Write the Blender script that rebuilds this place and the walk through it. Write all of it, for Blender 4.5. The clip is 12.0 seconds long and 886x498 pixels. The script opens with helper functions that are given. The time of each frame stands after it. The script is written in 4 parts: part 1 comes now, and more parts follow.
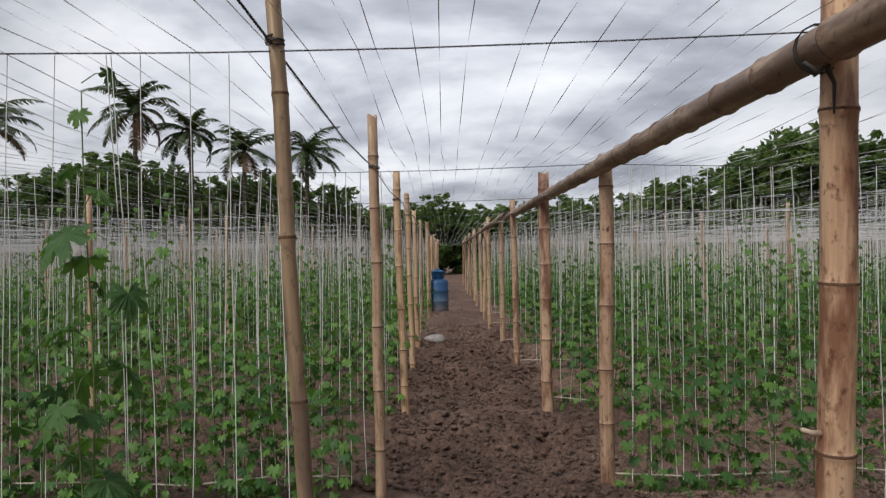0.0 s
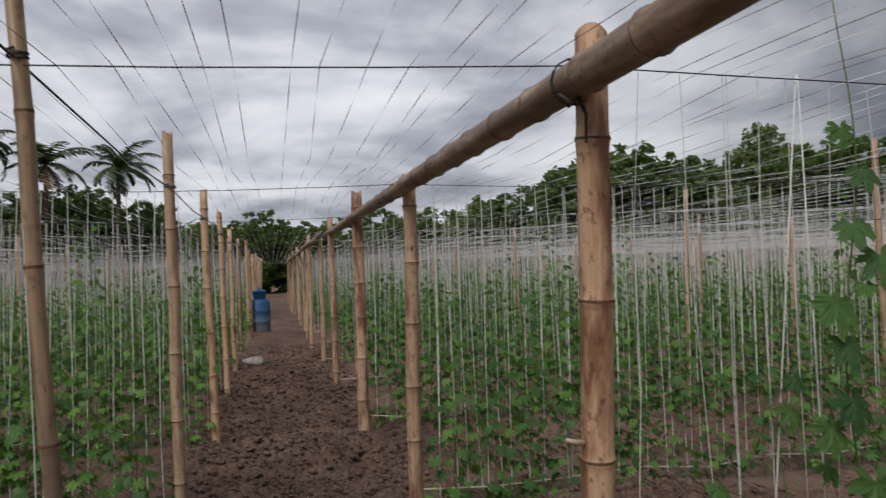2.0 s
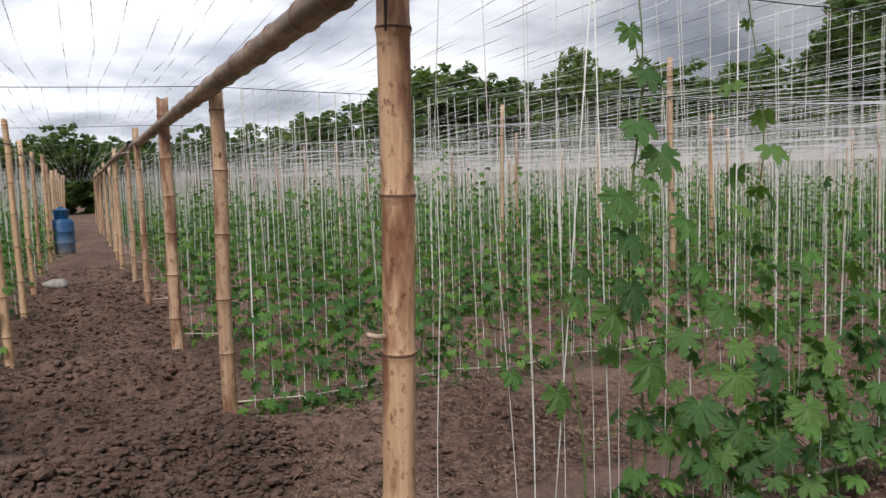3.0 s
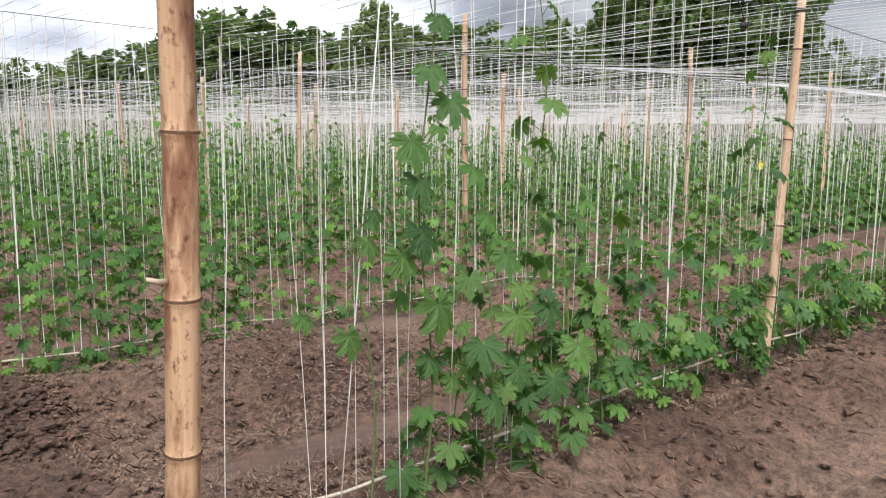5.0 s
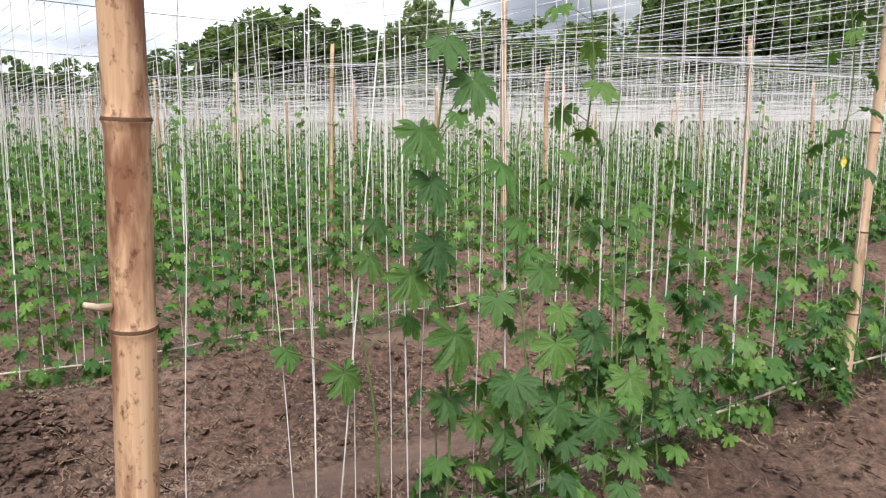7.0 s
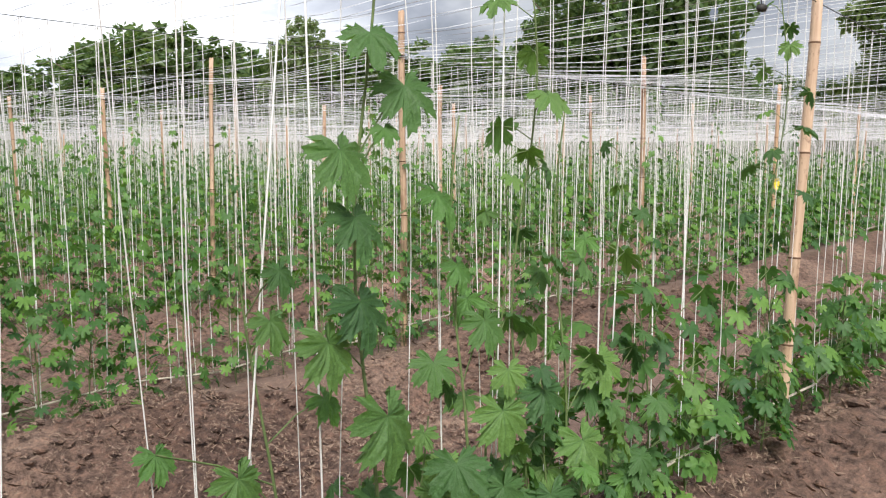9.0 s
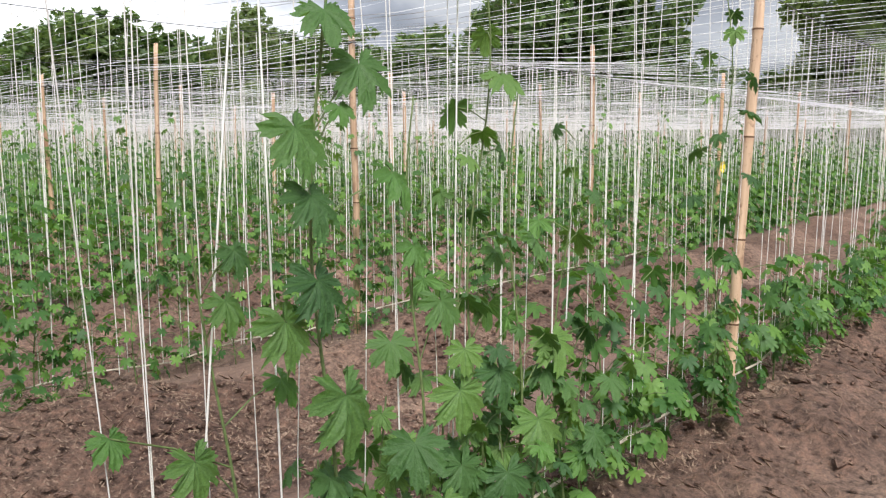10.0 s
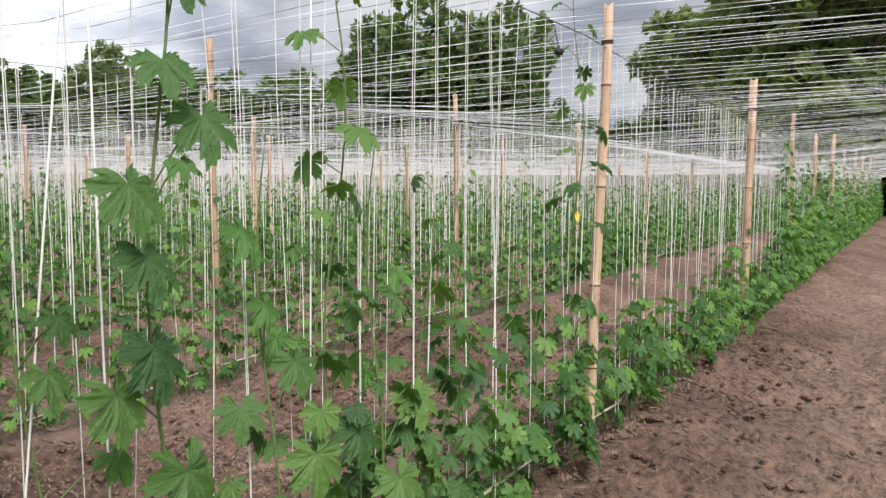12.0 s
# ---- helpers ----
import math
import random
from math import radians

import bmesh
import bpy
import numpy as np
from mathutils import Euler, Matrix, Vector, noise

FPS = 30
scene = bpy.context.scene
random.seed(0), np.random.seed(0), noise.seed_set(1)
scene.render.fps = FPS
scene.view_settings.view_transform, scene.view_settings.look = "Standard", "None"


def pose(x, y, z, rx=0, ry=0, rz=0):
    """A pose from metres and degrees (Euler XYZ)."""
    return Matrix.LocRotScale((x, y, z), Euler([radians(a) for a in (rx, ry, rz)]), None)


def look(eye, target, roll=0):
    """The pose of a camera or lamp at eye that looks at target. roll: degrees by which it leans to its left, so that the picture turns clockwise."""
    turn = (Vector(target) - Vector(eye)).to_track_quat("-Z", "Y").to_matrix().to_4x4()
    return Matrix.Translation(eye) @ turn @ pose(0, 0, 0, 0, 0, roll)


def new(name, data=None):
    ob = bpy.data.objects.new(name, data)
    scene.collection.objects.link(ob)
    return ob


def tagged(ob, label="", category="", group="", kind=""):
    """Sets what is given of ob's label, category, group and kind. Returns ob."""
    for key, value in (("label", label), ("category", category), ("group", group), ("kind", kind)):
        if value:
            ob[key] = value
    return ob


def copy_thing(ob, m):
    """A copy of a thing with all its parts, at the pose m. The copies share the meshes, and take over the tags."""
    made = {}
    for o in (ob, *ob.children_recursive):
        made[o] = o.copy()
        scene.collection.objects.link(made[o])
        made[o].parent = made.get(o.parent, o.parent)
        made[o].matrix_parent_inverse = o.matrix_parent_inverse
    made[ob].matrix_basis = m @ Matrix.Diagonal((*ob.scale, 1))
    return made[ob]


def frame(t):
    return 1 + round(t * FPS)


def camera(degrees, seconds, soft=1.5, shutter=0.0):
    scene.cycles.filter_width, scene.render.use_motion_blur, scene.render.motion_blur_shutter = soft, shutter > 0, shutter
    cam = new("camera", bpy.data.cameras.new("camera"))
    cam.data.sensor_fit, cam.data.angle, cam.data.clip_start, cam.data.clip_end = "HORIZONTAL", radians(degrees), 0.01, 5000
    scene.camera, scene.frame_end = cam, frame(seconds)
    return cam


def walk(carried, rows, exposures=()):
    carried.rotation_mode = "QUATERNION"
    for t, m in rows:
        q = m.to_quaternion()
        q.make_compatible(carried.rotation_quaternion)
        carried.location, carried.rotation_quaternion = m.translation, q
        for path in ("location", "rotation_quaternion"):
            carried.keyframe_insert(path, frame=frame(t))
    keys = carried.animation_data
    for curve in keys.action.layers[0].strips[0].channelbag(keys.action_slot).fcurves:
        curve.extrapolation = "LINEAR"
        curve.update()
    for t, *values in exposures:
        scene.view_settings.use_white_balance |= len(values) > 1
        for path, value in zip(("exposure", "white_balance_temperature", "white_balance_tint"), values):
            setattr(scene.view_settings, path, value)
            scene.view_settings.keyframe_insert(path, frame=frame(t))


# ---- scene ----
cam = camera(58.8, 12.0, soft=1.2, shutter=0.2)
PATH = [
    (0, (0.086, 0.009, 1.503), (0.08, 2.009, 1.519), -0.8),
    (0.5, (0.104, -0.016, 1.542), (0.128, 1.977, 1.706), -1.4),
    (1, (0.118, -0.027, 1.562), (0.161, 1.957, 1.816), -1.6),
    (1.5, (0.151, -0.011, 1.549), (0.324, 1.973, 1.733), -1.8),
    (2, (0.225, 0.007, 1.52), (0.651, 1.96, 1.568), -1.9),
    (2.5, (0.276, 0.006, 1.489), (0.924, 1.898, 1.431), -1.7),
    (3, (0.304, 0.029, 1.449), (1.136, 1.84, 1.28), -1.8),
    (3.5, (0.33, 0.02, 1.448), (1.297, 1.756, 1.22), -0.9),
    (5.5, (0.327, 0.031, 1.401), (1.605, 1.54, 1.1), 0.4),
    (6, (0.431, 0.143, 1.391), (1.682, 1.67, 1.067), 0.3),
    (6.5, (0.586, 0.259, 1.408), (1.769, 1.844, 1.108), -0.2),
    (7, (0.659, 0.338, 1.394), (1.822, 1.939, 1.099), 0.2),
    (7.5, (0.732, 0.623, 1.343), (2.051, 2.099, 1.053), -0.6),
    (9.5, (0.871, 0.741, 1.401), (2.282, 2.139, 1.164), 0.1),
    (10, (0.852, 0.742, 1.372), (2.323, 2.071, 1.104), -0.0),
    (10.5, (0.867, 0.744, 1.37), (2.368, 2.034, 1.083), 0.5),
    (11, (0.883, 0.739, 1.372), (2.43, 1.97, 1.07), 0.9),
    (11.5, (0.89, 0.735, 1.38), (2.49, 1.902, 1.106), 0.8),
    (12, (0.903, 0.744, 1.396), (2.583, 1.818, 1.237), 0.3),
]
EXPOSURES = [(0, -0.16), (0.5, -0.5), (1, -0.68), (1.6, -0.6), (2.2, -0.28), (2.6, 0.0), (3.0, 0.25), (3.5, 0.58), (5.5, 0.88), (9.5, 0.98), (11.2, 0.94), (12, 0.84)]
walk(cam, [(t, look(eye, target, roll)) for t, eye, target, roll in PATH], EXPOSURES)


# ---- node helpers ----
class Mat:
    """A small wrapper round a Principled material."""

    def __init__(self, name, rough=0.8, bump=0.0):
        self.m = bpy.data.materials.new(name)
        self.m.use_nodes = True
        self.t = self.m.node_tree
        self.n, self.l = self.t.nodes, self.t.links
        self.b = self.n["Principled BSDF"]
        self.b.inputs["Roughness"].default_value = rough

    def node(self, kind, **values):
        nd = self.n.new(kind)
        for k, v in values.items():
            nd.inputs[k].default_value = v
        return nd

    def link(self, a, b):
        self.l.new(a, b)

    def coords(self, scale=(1, 1, 1), which="Object"):
        tc = self.n.new("ShaderNodeTexCoord")
        mp = self.n.new("ShaderNodeMapping")
        mp.inputs["Scale"].default_value = scale
        self.link(tc.outputs[which], mp.inputs["Vector"])
        return mp.outputs["Vector"]

    def noise(self, vec, scale, detail=4, rough=0.6):
        nd = self.node("ShaderNodeTexNoise", Scale=scale, Detail=detail, Roughness=rough)
        self.link(vec, nd.inputs["Vector"])
        return nd.outputs["Fac"]

    def ramp(self, fac, stops):
        nd = self.n.new("ShaderNodeValToRGB")
        el = nd.color_ramp.elements
        while len(el) < len(stops):
            el.new(0.5)
        for e, (p, c) in zip(el, stops):
            e.position, e.color = p, (*c, 1)
        self.link(fac, nd.inputs["Fac"])
        return nd.outputs["Color"]

    def mix(self, fac, a, b, mode="MIX"):
        nd = self.n.new("ShaderNodeMix")
        nd.data_type, nd.blend_type = "RGBA", mode
        for v, k in ((fac, 0), (a, 6), (b, 7)):
            if isinstance(v, (int, float)):
                nd.inputs[k].default_value = v
            elif isinstance(v, tuple):
                nd.inputs[k].default_value = (*v, 1)
            else:
                self.link(v, nd.inputs[k])
        return nd.outputs[2]

    def base(self, colour):
        if isinstance(colour, tuple):
            self.b.inputs["Base Color"].default_value = (*colour, 1)
        else:
            self.link(colour, self.b.inputs["Base Color"])

    def bump(self, fac, strength=0.4, dist=0.01):
        nd = self.node("ShaderNodeBump", Strength=strength, Distance=dist)
        self.link(fac, nd.inputs["Height"])
        self.link(nd.outputs["Normal"], self.b.inputs["Normal"])


# ---- world and sun ----
SUN_ELEV, SUN_AZ = 48, 215
world = bpy.data.worlds.new("overcast_sky")
scene.world = world
world.use_nodes = True
wt = world.node_tree
bg = wt.nodes["Background"]
sky = wt.nodes.new("ShaderNodeTexSky")
sky.sky_type, sky.sun_disc = "NISHITA", False
sky.sun_elevation, sky.sun_rotation = radians(SUN_ELEV), radians(SUN_AZ)
sky_dim = wt.nodes.new("ShaderNodeMix")
sky_dim.data_type, sky_dim.blend_type = "RGBA", "MULTIPLY"
sky_dim.inputs[0].default_value = 1
sky_dim.inputs[7].default_value = (1, 1, 1, 1)
wt.links.new(sky.outputs[0], sky_dim.inputs[6])
wco = wt.nodes.new("ShaderNodeTexCoord")
wsep = wt.nodes.new("ShaderNodeSeparateXYZ")
wt.links.new(wco.outputs["Generated"], wsep.inputs[0])
# clouds lie on a high layer: the direction is divided by its height
wz = wt.nodes.new("ShaderNodeMath")
wz.operation = "MAXIMUM"
wz.inputs[1].default_value = 0.0
wt.links.new(wsep.outputs["Z"], wz.inputs[0])
wadd = wt.nodes.new("ShaderNodeMath")
wadd.operation = "ADD"
wadd.inputs[1].default_value = 0.22
wt.links.new(wz.outputs[0], wadd.inputs[0])
wdiv = []
for ax in "XY":
    d = wt.nodes.new("ShaderNodeMath")
    d.operation = "DIVIDE"
    wt.links.new(wsep.outputs[ax], d.inputs[0])
    wt.links.new(wadd.outputs[0], d.inputs[1])
    wdiv.append(d)
wcom = wt.nodes.new("ShaderNodeCombineXYZ")
wt.links.new(wdiv[0].outputs[0], wcom.inputs[0])
wt.links.new(wdiv[1].outputs[0], wcom.inputs[1])
wn = wt.nodes.new("ShaderNodeTexNoise")
wn.inputs["Scale"].default_value, wn.inputs["Detail"].default_value = 1.25, 7
wn.inputs["Roughness"].default_value, wn.inputs["Distortion"].default_value = 0.52, 0.25
wt.links.new(wcom.outputs[0], wn.inputs["Vector"])
wr = wt.nodes.new("ShaderNodeValToRGB")
for e, (p, c) in zip((wr.color_ramp.elements[0], wr.color_ramp.elements.new(0.5), wr.color_ramp.elements.new(0.58), wr.color_ramp.elements[-1]),
                     ((0.34, (2.6, 2.8, 3.3)), (0.45, (4.8, 5.0, 5.7)), (0.54, (7.6, 7.8, 8.4)), (0.64, (9.6, 9.7, 10.1)))):
    e.position, e.color = p, (*c, 1)
wt.links.new(wn.outputs["Fac"], wr.inputs["Fac"])
wmix = wt.nodes.new("ShaderNodeMix")
wmix.data_type = "RGBA"
wmix.inputs[0].default_value = 0.93
wt.links.new(sky_dim.outputs[2], wmix.inputs[6])
# sky brightened towards +y and dimmed aside, standing in for local tone mapping
wgl = wt.nodes.new("ShaderNodeMapRange")
wgl.inputs["From Min"].default_value, wgl.inputs["From Max"].default_value = 0.68, 0.99
wgl.inputs["To Min"].default_value, wgl.inputs["To Max"].default_value = 0.38, 1.15
wt.links.new(wsep.outputs["Y"], wgl.inputs["Value"])
wmul = wt.nodes.new("ShaderNodeVectorMath")
wmul.operation = "SCALE"
wt.links.new(wr.outputs["Color"], wmul.inputs[0])
# and scaled up overhead, down near the horizon, for the same balance
wup = wt.nodes.new("ShaderNodeMapRange")
wup.inputs["From Min"].default_value, wup.inputs["From Max"].default_value = 0.05, 0.4
wup.inputs["To Min"].default_value, wup.inputs["To Max"].default_value = 0.93, 1.4
wt.links.new(wsep.outputs["Z"], wup.inputs["Value"])
wboth = wt.nodes.new("ShaderNodeMath")
wboth.operation = "MULTIPLY"
wt.links.new(wgl.outputs[0], wboth.inputs[0])
wt.links.new(wup.outputs[0], wboth.inputs[1])
wt.links.new(wboth.outputs[0], wmul.inputs["Scale"])
wt.links.new(wmul.outputs[0], wmix.inputs[7])
wt.links.new(wmix.outputs[2], bg.inputs["Color"])
bg.inputs["Strength"].default_value = 0.1

sun_data = bpy.data.lights.new("sun", "SUN")
sun_data.energy, sun_data.angle, sun_data.color = 2.3, radians(25), (1.0, 0.96, 0.92)
sun = new("sun", sun_data)
az, elv = radians(SUN_AZ), radians(SUN_ELEV)
sun.matrix_world = look((math.sin(az) * math.cos(elv) * 50, math.cos(az) * math.cos(elv) * 50, math.sin(elv) * 50), (0, 0, 0))


# ---- materials ----
def soil_material():
    m = Mat("tilled_soil", 0.95)
    v = m.coords()
    big = m.noise(v, 0.9, 5, 0.6)
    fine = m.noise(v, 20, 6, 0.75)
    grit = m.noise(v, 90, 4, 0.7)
    c = m.ramp(big, [(0.3, (0.15, 0.092, 0.071)), (0.5, (0.22, 0.141, 0.11)), (0.7, (0.32, 0.217, 0.17))])
    pos = m.n.new("ShaderNodeSeparateXYZ")
    m.link(v, pos.inputs[0])
    wob = m.noise(v, 1.6, 4)

    def zone(axis, lo, hi):
        nd = m.n.new("ShaderNodeMapRange")
        nd.interpolation_type = "SMOOTHSTEP"
        add = m.n.new("ShaderNodeMath")
        add.operation = "MULTIPLY_ADD"
        add.inputs[1].default_value = 0.8
        m.link(wob, add.inputs[0])
        m.link(pos.outputs[axis], add.inputs[2])
        m.link(add.outputs[0], nd.inputs["Value"])
        nd.inputs["From Min"].default_value, nd.inputs["From Max"].default_value = lo, hi
        return nd.outputs[0]

    c = m.mix(zone("X", 1.3, 2.1), c, m.ramp(big, [(0.35, (0.185, 0.113, 0.088)), (0.5, (0.272, 0.172, 0.134)), (0.65, (0.39, 0.264, 0.208))]))
    dry = m.ramp(big, [(0.3, (0.26, 0.17, 0.132)), (0.7, (0.45, 0.312, 0.245))])
    c = m.mix(zone("Y", 2.1, 1.75), c, dry)
    # colour follows the bump noise: hollows darkened, crumb tops lightened
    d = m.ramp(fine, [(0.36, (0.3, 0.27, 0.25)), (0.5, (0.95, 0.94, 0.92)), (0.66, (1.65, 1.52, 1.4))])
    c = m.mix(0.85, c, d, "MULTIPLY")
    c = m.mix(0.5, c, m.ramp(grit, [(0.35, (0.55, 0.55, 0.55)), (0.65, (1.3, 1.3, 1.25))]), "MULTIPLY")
    silt = m.n.new("ShaderNodeAttribute")
    silt.attribute_name = "silt"
    mud = m.ramp(m.noise(v, 2.2, 4), [(0.3, (0.15, 0.095, 0.075)), (0.7, (0.235, 0.155, 0.122))])
    c = m.mix(silt.outputs["Fac"], c, m.mix(0.3, mud, d, "MULTIPLY"))
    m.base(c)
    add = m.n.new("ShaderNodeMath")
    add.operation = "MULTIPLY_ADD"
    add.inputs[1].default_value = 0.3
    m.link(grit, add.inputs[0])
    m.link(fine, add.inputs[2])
    calm = m.n.new("ShaderNodeMapRange")
    calm.inputs["To Min"].default_value, calm.inputs["To Max"].default_value = 1.0, 0.2
    m.link(silt.outputs["Fac"], calm.inputs["Value"])
    relief = m.n.new("ShaderNodeMath")
    relief.operation = "MULTIPLY"
    m.link(add.outputs[0], relief.inputs[0])
    m.link(calm.outputs[0], relief.inputs[1])
    m.bump(relief.outputs[0], 1.0, 0.055)
    return m.m


def bamboo_material(name, dark, mid, light, stain, cover=0.46):
    m = Mat(name, 0.5)
    info = m.n.new("ShaderNodeObjectInfo")
    tc = m.n.new("ShaderNodeTexCoord")
    off = m.n.new("ShaderNodeVectorMath")
    off.operation = "ADD"
    comb = m.n.new("ShaderNodeCombineXYZ")
    mul = m.n.new("ShaderNodeMath")
    mul.operation = "MULTIPLY"
    mul.inputs[1].default_value = 40
    m.link(info.outputs["Random"], mul.inputs[0])
    for k in range(3):
        m.link(mul.outputs[0], comb.inputs[k])
    m.link(tc.outputs["Object"], off.inputs[0])
    m.link(comb.outputs[0], off.inputs[1])

    def mapped(s):
        mp = m.n.new("ShaderNodeMapping")
        mp.inputs["Scale"].default_value = s
        m.link(off.outputs[0], mp.inputs["Vector"])
        return mp.outputs["Vector"]

    streak = m.noise(mapped((70, 70, 2.2)), 1.0, 4, 0.6)
    blot = m.noise(mapped((11, 11, 2.4)), 1.0, 5, 0.62)
    speck = m.noise(mapped((38, 38, 26)), 1.0, 3, 0.7)
    c = m.ramp(streak, [(0.3, mid), (0.65, light)])
    c = m.mix(m.ramp(blot, [(cover, (0, 0, 0)), (cover + 0.13, (0.88, 0.88, 0.88))]), c, dark)
    c = m.mix(m.ramp(speck, [(0.56, (0, 0, 0)), (0.72, (stain, stain, stain))]), c, tuple(0.6 * k for k in dark))
    tint = m.ramp(info.outputs["Random"], [(0.0, (0.8, 0.76, 0.72)), (0.5, (1, 1, 1)), (1.0, (1.12, 1.05, 0.94))])
    c = m.mix(1.0, c, tint, "MULTIPLY")
    m.base(c)
    m.bump(streak, 0.25, 0.004)
    return m.m


def vein_mask(m, v):
    """Pale main veins that run from the stalk to the tip of each lobe."""
    def calc(op, a, b=None):
        nd = m.n.new("ShaderNodeMath")
        nd.operation = op
        for k, val in enumerate((a, b)):
            if isinstance(val, (int, float)):
                nd.inputs[k].default_value = val
            elif val is not None:
                m.link(val, nd.inputs[k])
        return nd.outputs[0]

    sep = m.n.new("ShaderNodeSeparateXYZ")
    m.link(v, sep.inputs[0])
    x, y = sep.outputs["X"], sep.outputs["Y"]
    turn = calc("ADD", calc("DIVIDE", calc("ARCTAN2", x, y), radians(46)), 4.5)
    off = calc("ABSOLUTE", calc("SUBTRACT", calc("FRACT", turn), 0.5))
    dist = calc("MULTIPLY", off, calc("SQRT", calc("ADD", calc("MULTIPLY", x, x), calc("MULTIPLY", y, y))))
    return m.ramp(dist, [(0.004, (0.6, 0.6, 0.6)), (0.013, (0, 0, 0))])


def leaf_material(name, a, b, c, trans=0.25, veins=False):
    m = Mat(name, 0.55)
    geo = m.n.new("ShaderNodeNewGeometry")
    info = m.n.new("ShaderNodeObjectInfo")
    add = m.n.new("ShaderNodeMath")
    add.operation = "ADD"
    fr = m.n.new("ShaderNodeMath")
    fr.operation = "FRACT"
    m.link(geo.outputs["Random Per Island"], add.inputs[0])
    m.link(info.outputs["Random"], add.inputs[1])
    m.link(add.outputs[0], fr.inputs[0])
    col = m.ramp(fr.outputs[0], [(0.0, a), (0.55, b), (1.0, c)])
    v = m.coords()
    col = m.mix(0.6, col, m.ramp(m.noise(v, 45, 3), [(0.3, (0.62, 0.66, 0.6)), (0.7, (1.2, 1.15, 1.1))]), "MULTIPLY")
    if veins:
        col = m.mix(vein_mask(m, v), col, (0.1, 0.22, 0.07))
    m.base(col)
    tr = m.n.new("ShaderNodeBsdfTranslucent")
    m.link(m.mix(1.0, col, (1.5, 1.5, 0.7), "MULTIPLY"), tr.inputs["Color"])
    mx = m.n.new("ShaderNodeMixShader")
    mx.inputs[0].default_value = trans
    out = m.n["Material Output"]
    m.link(m.b.outputs[0], mx.inputs[1])
    m.link(tr.outputs[0], mx.inputs[2])
    m.link(mx.outputs[0], out.inputs["Surface"])
    m.bump(m.noise(v, 9 if veins else 160, 3), 0.35, 0.03 if veins else 0.003)
    return m.m


def plain_material(name, colour, rough=0.7, scale=30, vary=0.3):
    m = Mat(name, rough)
    v = m.coords()
    f = m.noise(v, scale, 4)
    lo = tuple(k * (1 - vary) for k in colour)
    hi = tuple(min(1, k * (1 + vary)) for k in colour)
    m.base(m.ramp(f, [(0.3, lo), (0.7, hi)]))
    m.bump(f, 0.2, 0.004)
    return m.m


SOIL = soil_material()
BAMBOO = bamboo_material("dry_bamboo", (0.27, 0.145, 0.09), (0.47, 0.305, 0.2), (0.68, 0.5, 0.35), 0.8, 0.54)
BAMBOO_STAINED = bamboo_material("stained_bamboo", (0.22, 0.1, 0.06), (0.5, 0.315, 0.2), (0.68, 0.48, 0.335), 1.0, 0.46)
BAMBOO_GREY = bamboo_material("weathered_bamboo", (0.2, 0.14, 0.1), (0.34, 0.235, 0.15), (0.46, 0.33, 0.2), 0.8)
BAMBOO_BEAM = bamboo_material("dusty_grey_brown_bamboo", (0.2, 0.125, 0.085), (0.36, 0.25, 0.175), (0.5, 0.37, 0.27), 0.9, 0.42)
NODE_SCAR = plain_material("bamboo_node_scar", (0.13, 0.07, 0.04), 0.9, 60)
TWINE = plain_material("white_twine", (0.88, 0.87, 0.84), 0.6, 80, 0.06)
NET_TWINE = plain_material("overhead_twine", (0.91, 0.92, 0.94), 0.6, 80, 0.06)
ROPE = plain_material("tan_ground_rope", (0.6, 0.53, 0.44), 0.85, 60)
WIRE = plain_material("dark_wire", (0.05, 0.05, 0.055), 0.5, 60)
TIE = plain_material("black_tie_wire", (0.03, 0.028, 0.025), 0.6, 60)
LEAF = leaf_material("gourd_leaf", (0.05, 0.14, 0.045), (0.1, 0.23, 0.055), (0.19, 0.36, 0.08), 0.38)
LEAF_NEAR = leaf_material("veined_gourd_leaf", (0.06, 0.15, 0.055), (0.105, 0.225, 0.07), (0.19, 0.34, 0.095), 0.38, True)
LEAF_YOUNG = leaf_material("young_gourd_leaf", (0.1, 0.23, 0.055), (0.14, 0.3, 0.065), (0.19, 0.37, 0.08), 0.3, True)
STEM = plain_material("vine_stem", (0.14, 0.2, 0.07), 0.7, 60)
# distance haze is put into these tree colours: greens lightened and greyed
TREE_LEAF = leaf_material("tree_foliage", (0.085, 0.15, 0.065), (0.135, 0.22, 0.085), (0.2, 0.29, 0.115), 0.45)
TREE_PALE = leaf_material("pale_tree_foliage", (0.14, 0.2, 0.095), (0.2, 0.28, 0.13), (0.27, 0.36, 0.17), 0.5)
PALM_LEAF = leaf_material("palm_frond", (0.03, 0.055, 0.02), (0.055, 0.095, 0.03), (0.1, 0.13, 0.05), 0.15)
PALM_DRY = plain_material("dry_palm_frond", (0.2, 0.13, 0.075), 0.9, 8)
BARK = plain_material("bark", (0.14, 0.11, 0.085), 0.9, 8)
STRAW = plain_material("dry_straw", (0.31, 0.215, 0.155), 0.9, 30)


# ---- geometry helpers ----
def mesh_of(name, verts, faces, material, smooth=True):
    me = bpy.data.meshes.new(name)
    me.from_pydata(verts if isinstance(verts, list) else verts.tolist(), [], faces if isinstance(faces, list) else faces.tolist())
    if smooth:
        me.polygons.foreach_set("use_smooth", [True] * len(me.polygons))
    for mt in material if isinstance(material, (list, tuple)) else [material]:
        me.materials.append(mt)
    me.update()
    return me


def put(name, me, parent=None, m=None, label=""):
    ob = new(name, me)
    if parent:
        ob.parent = parent
    if m is not None:
        ob.matrix_basis = m
    return tagged(ob, label)


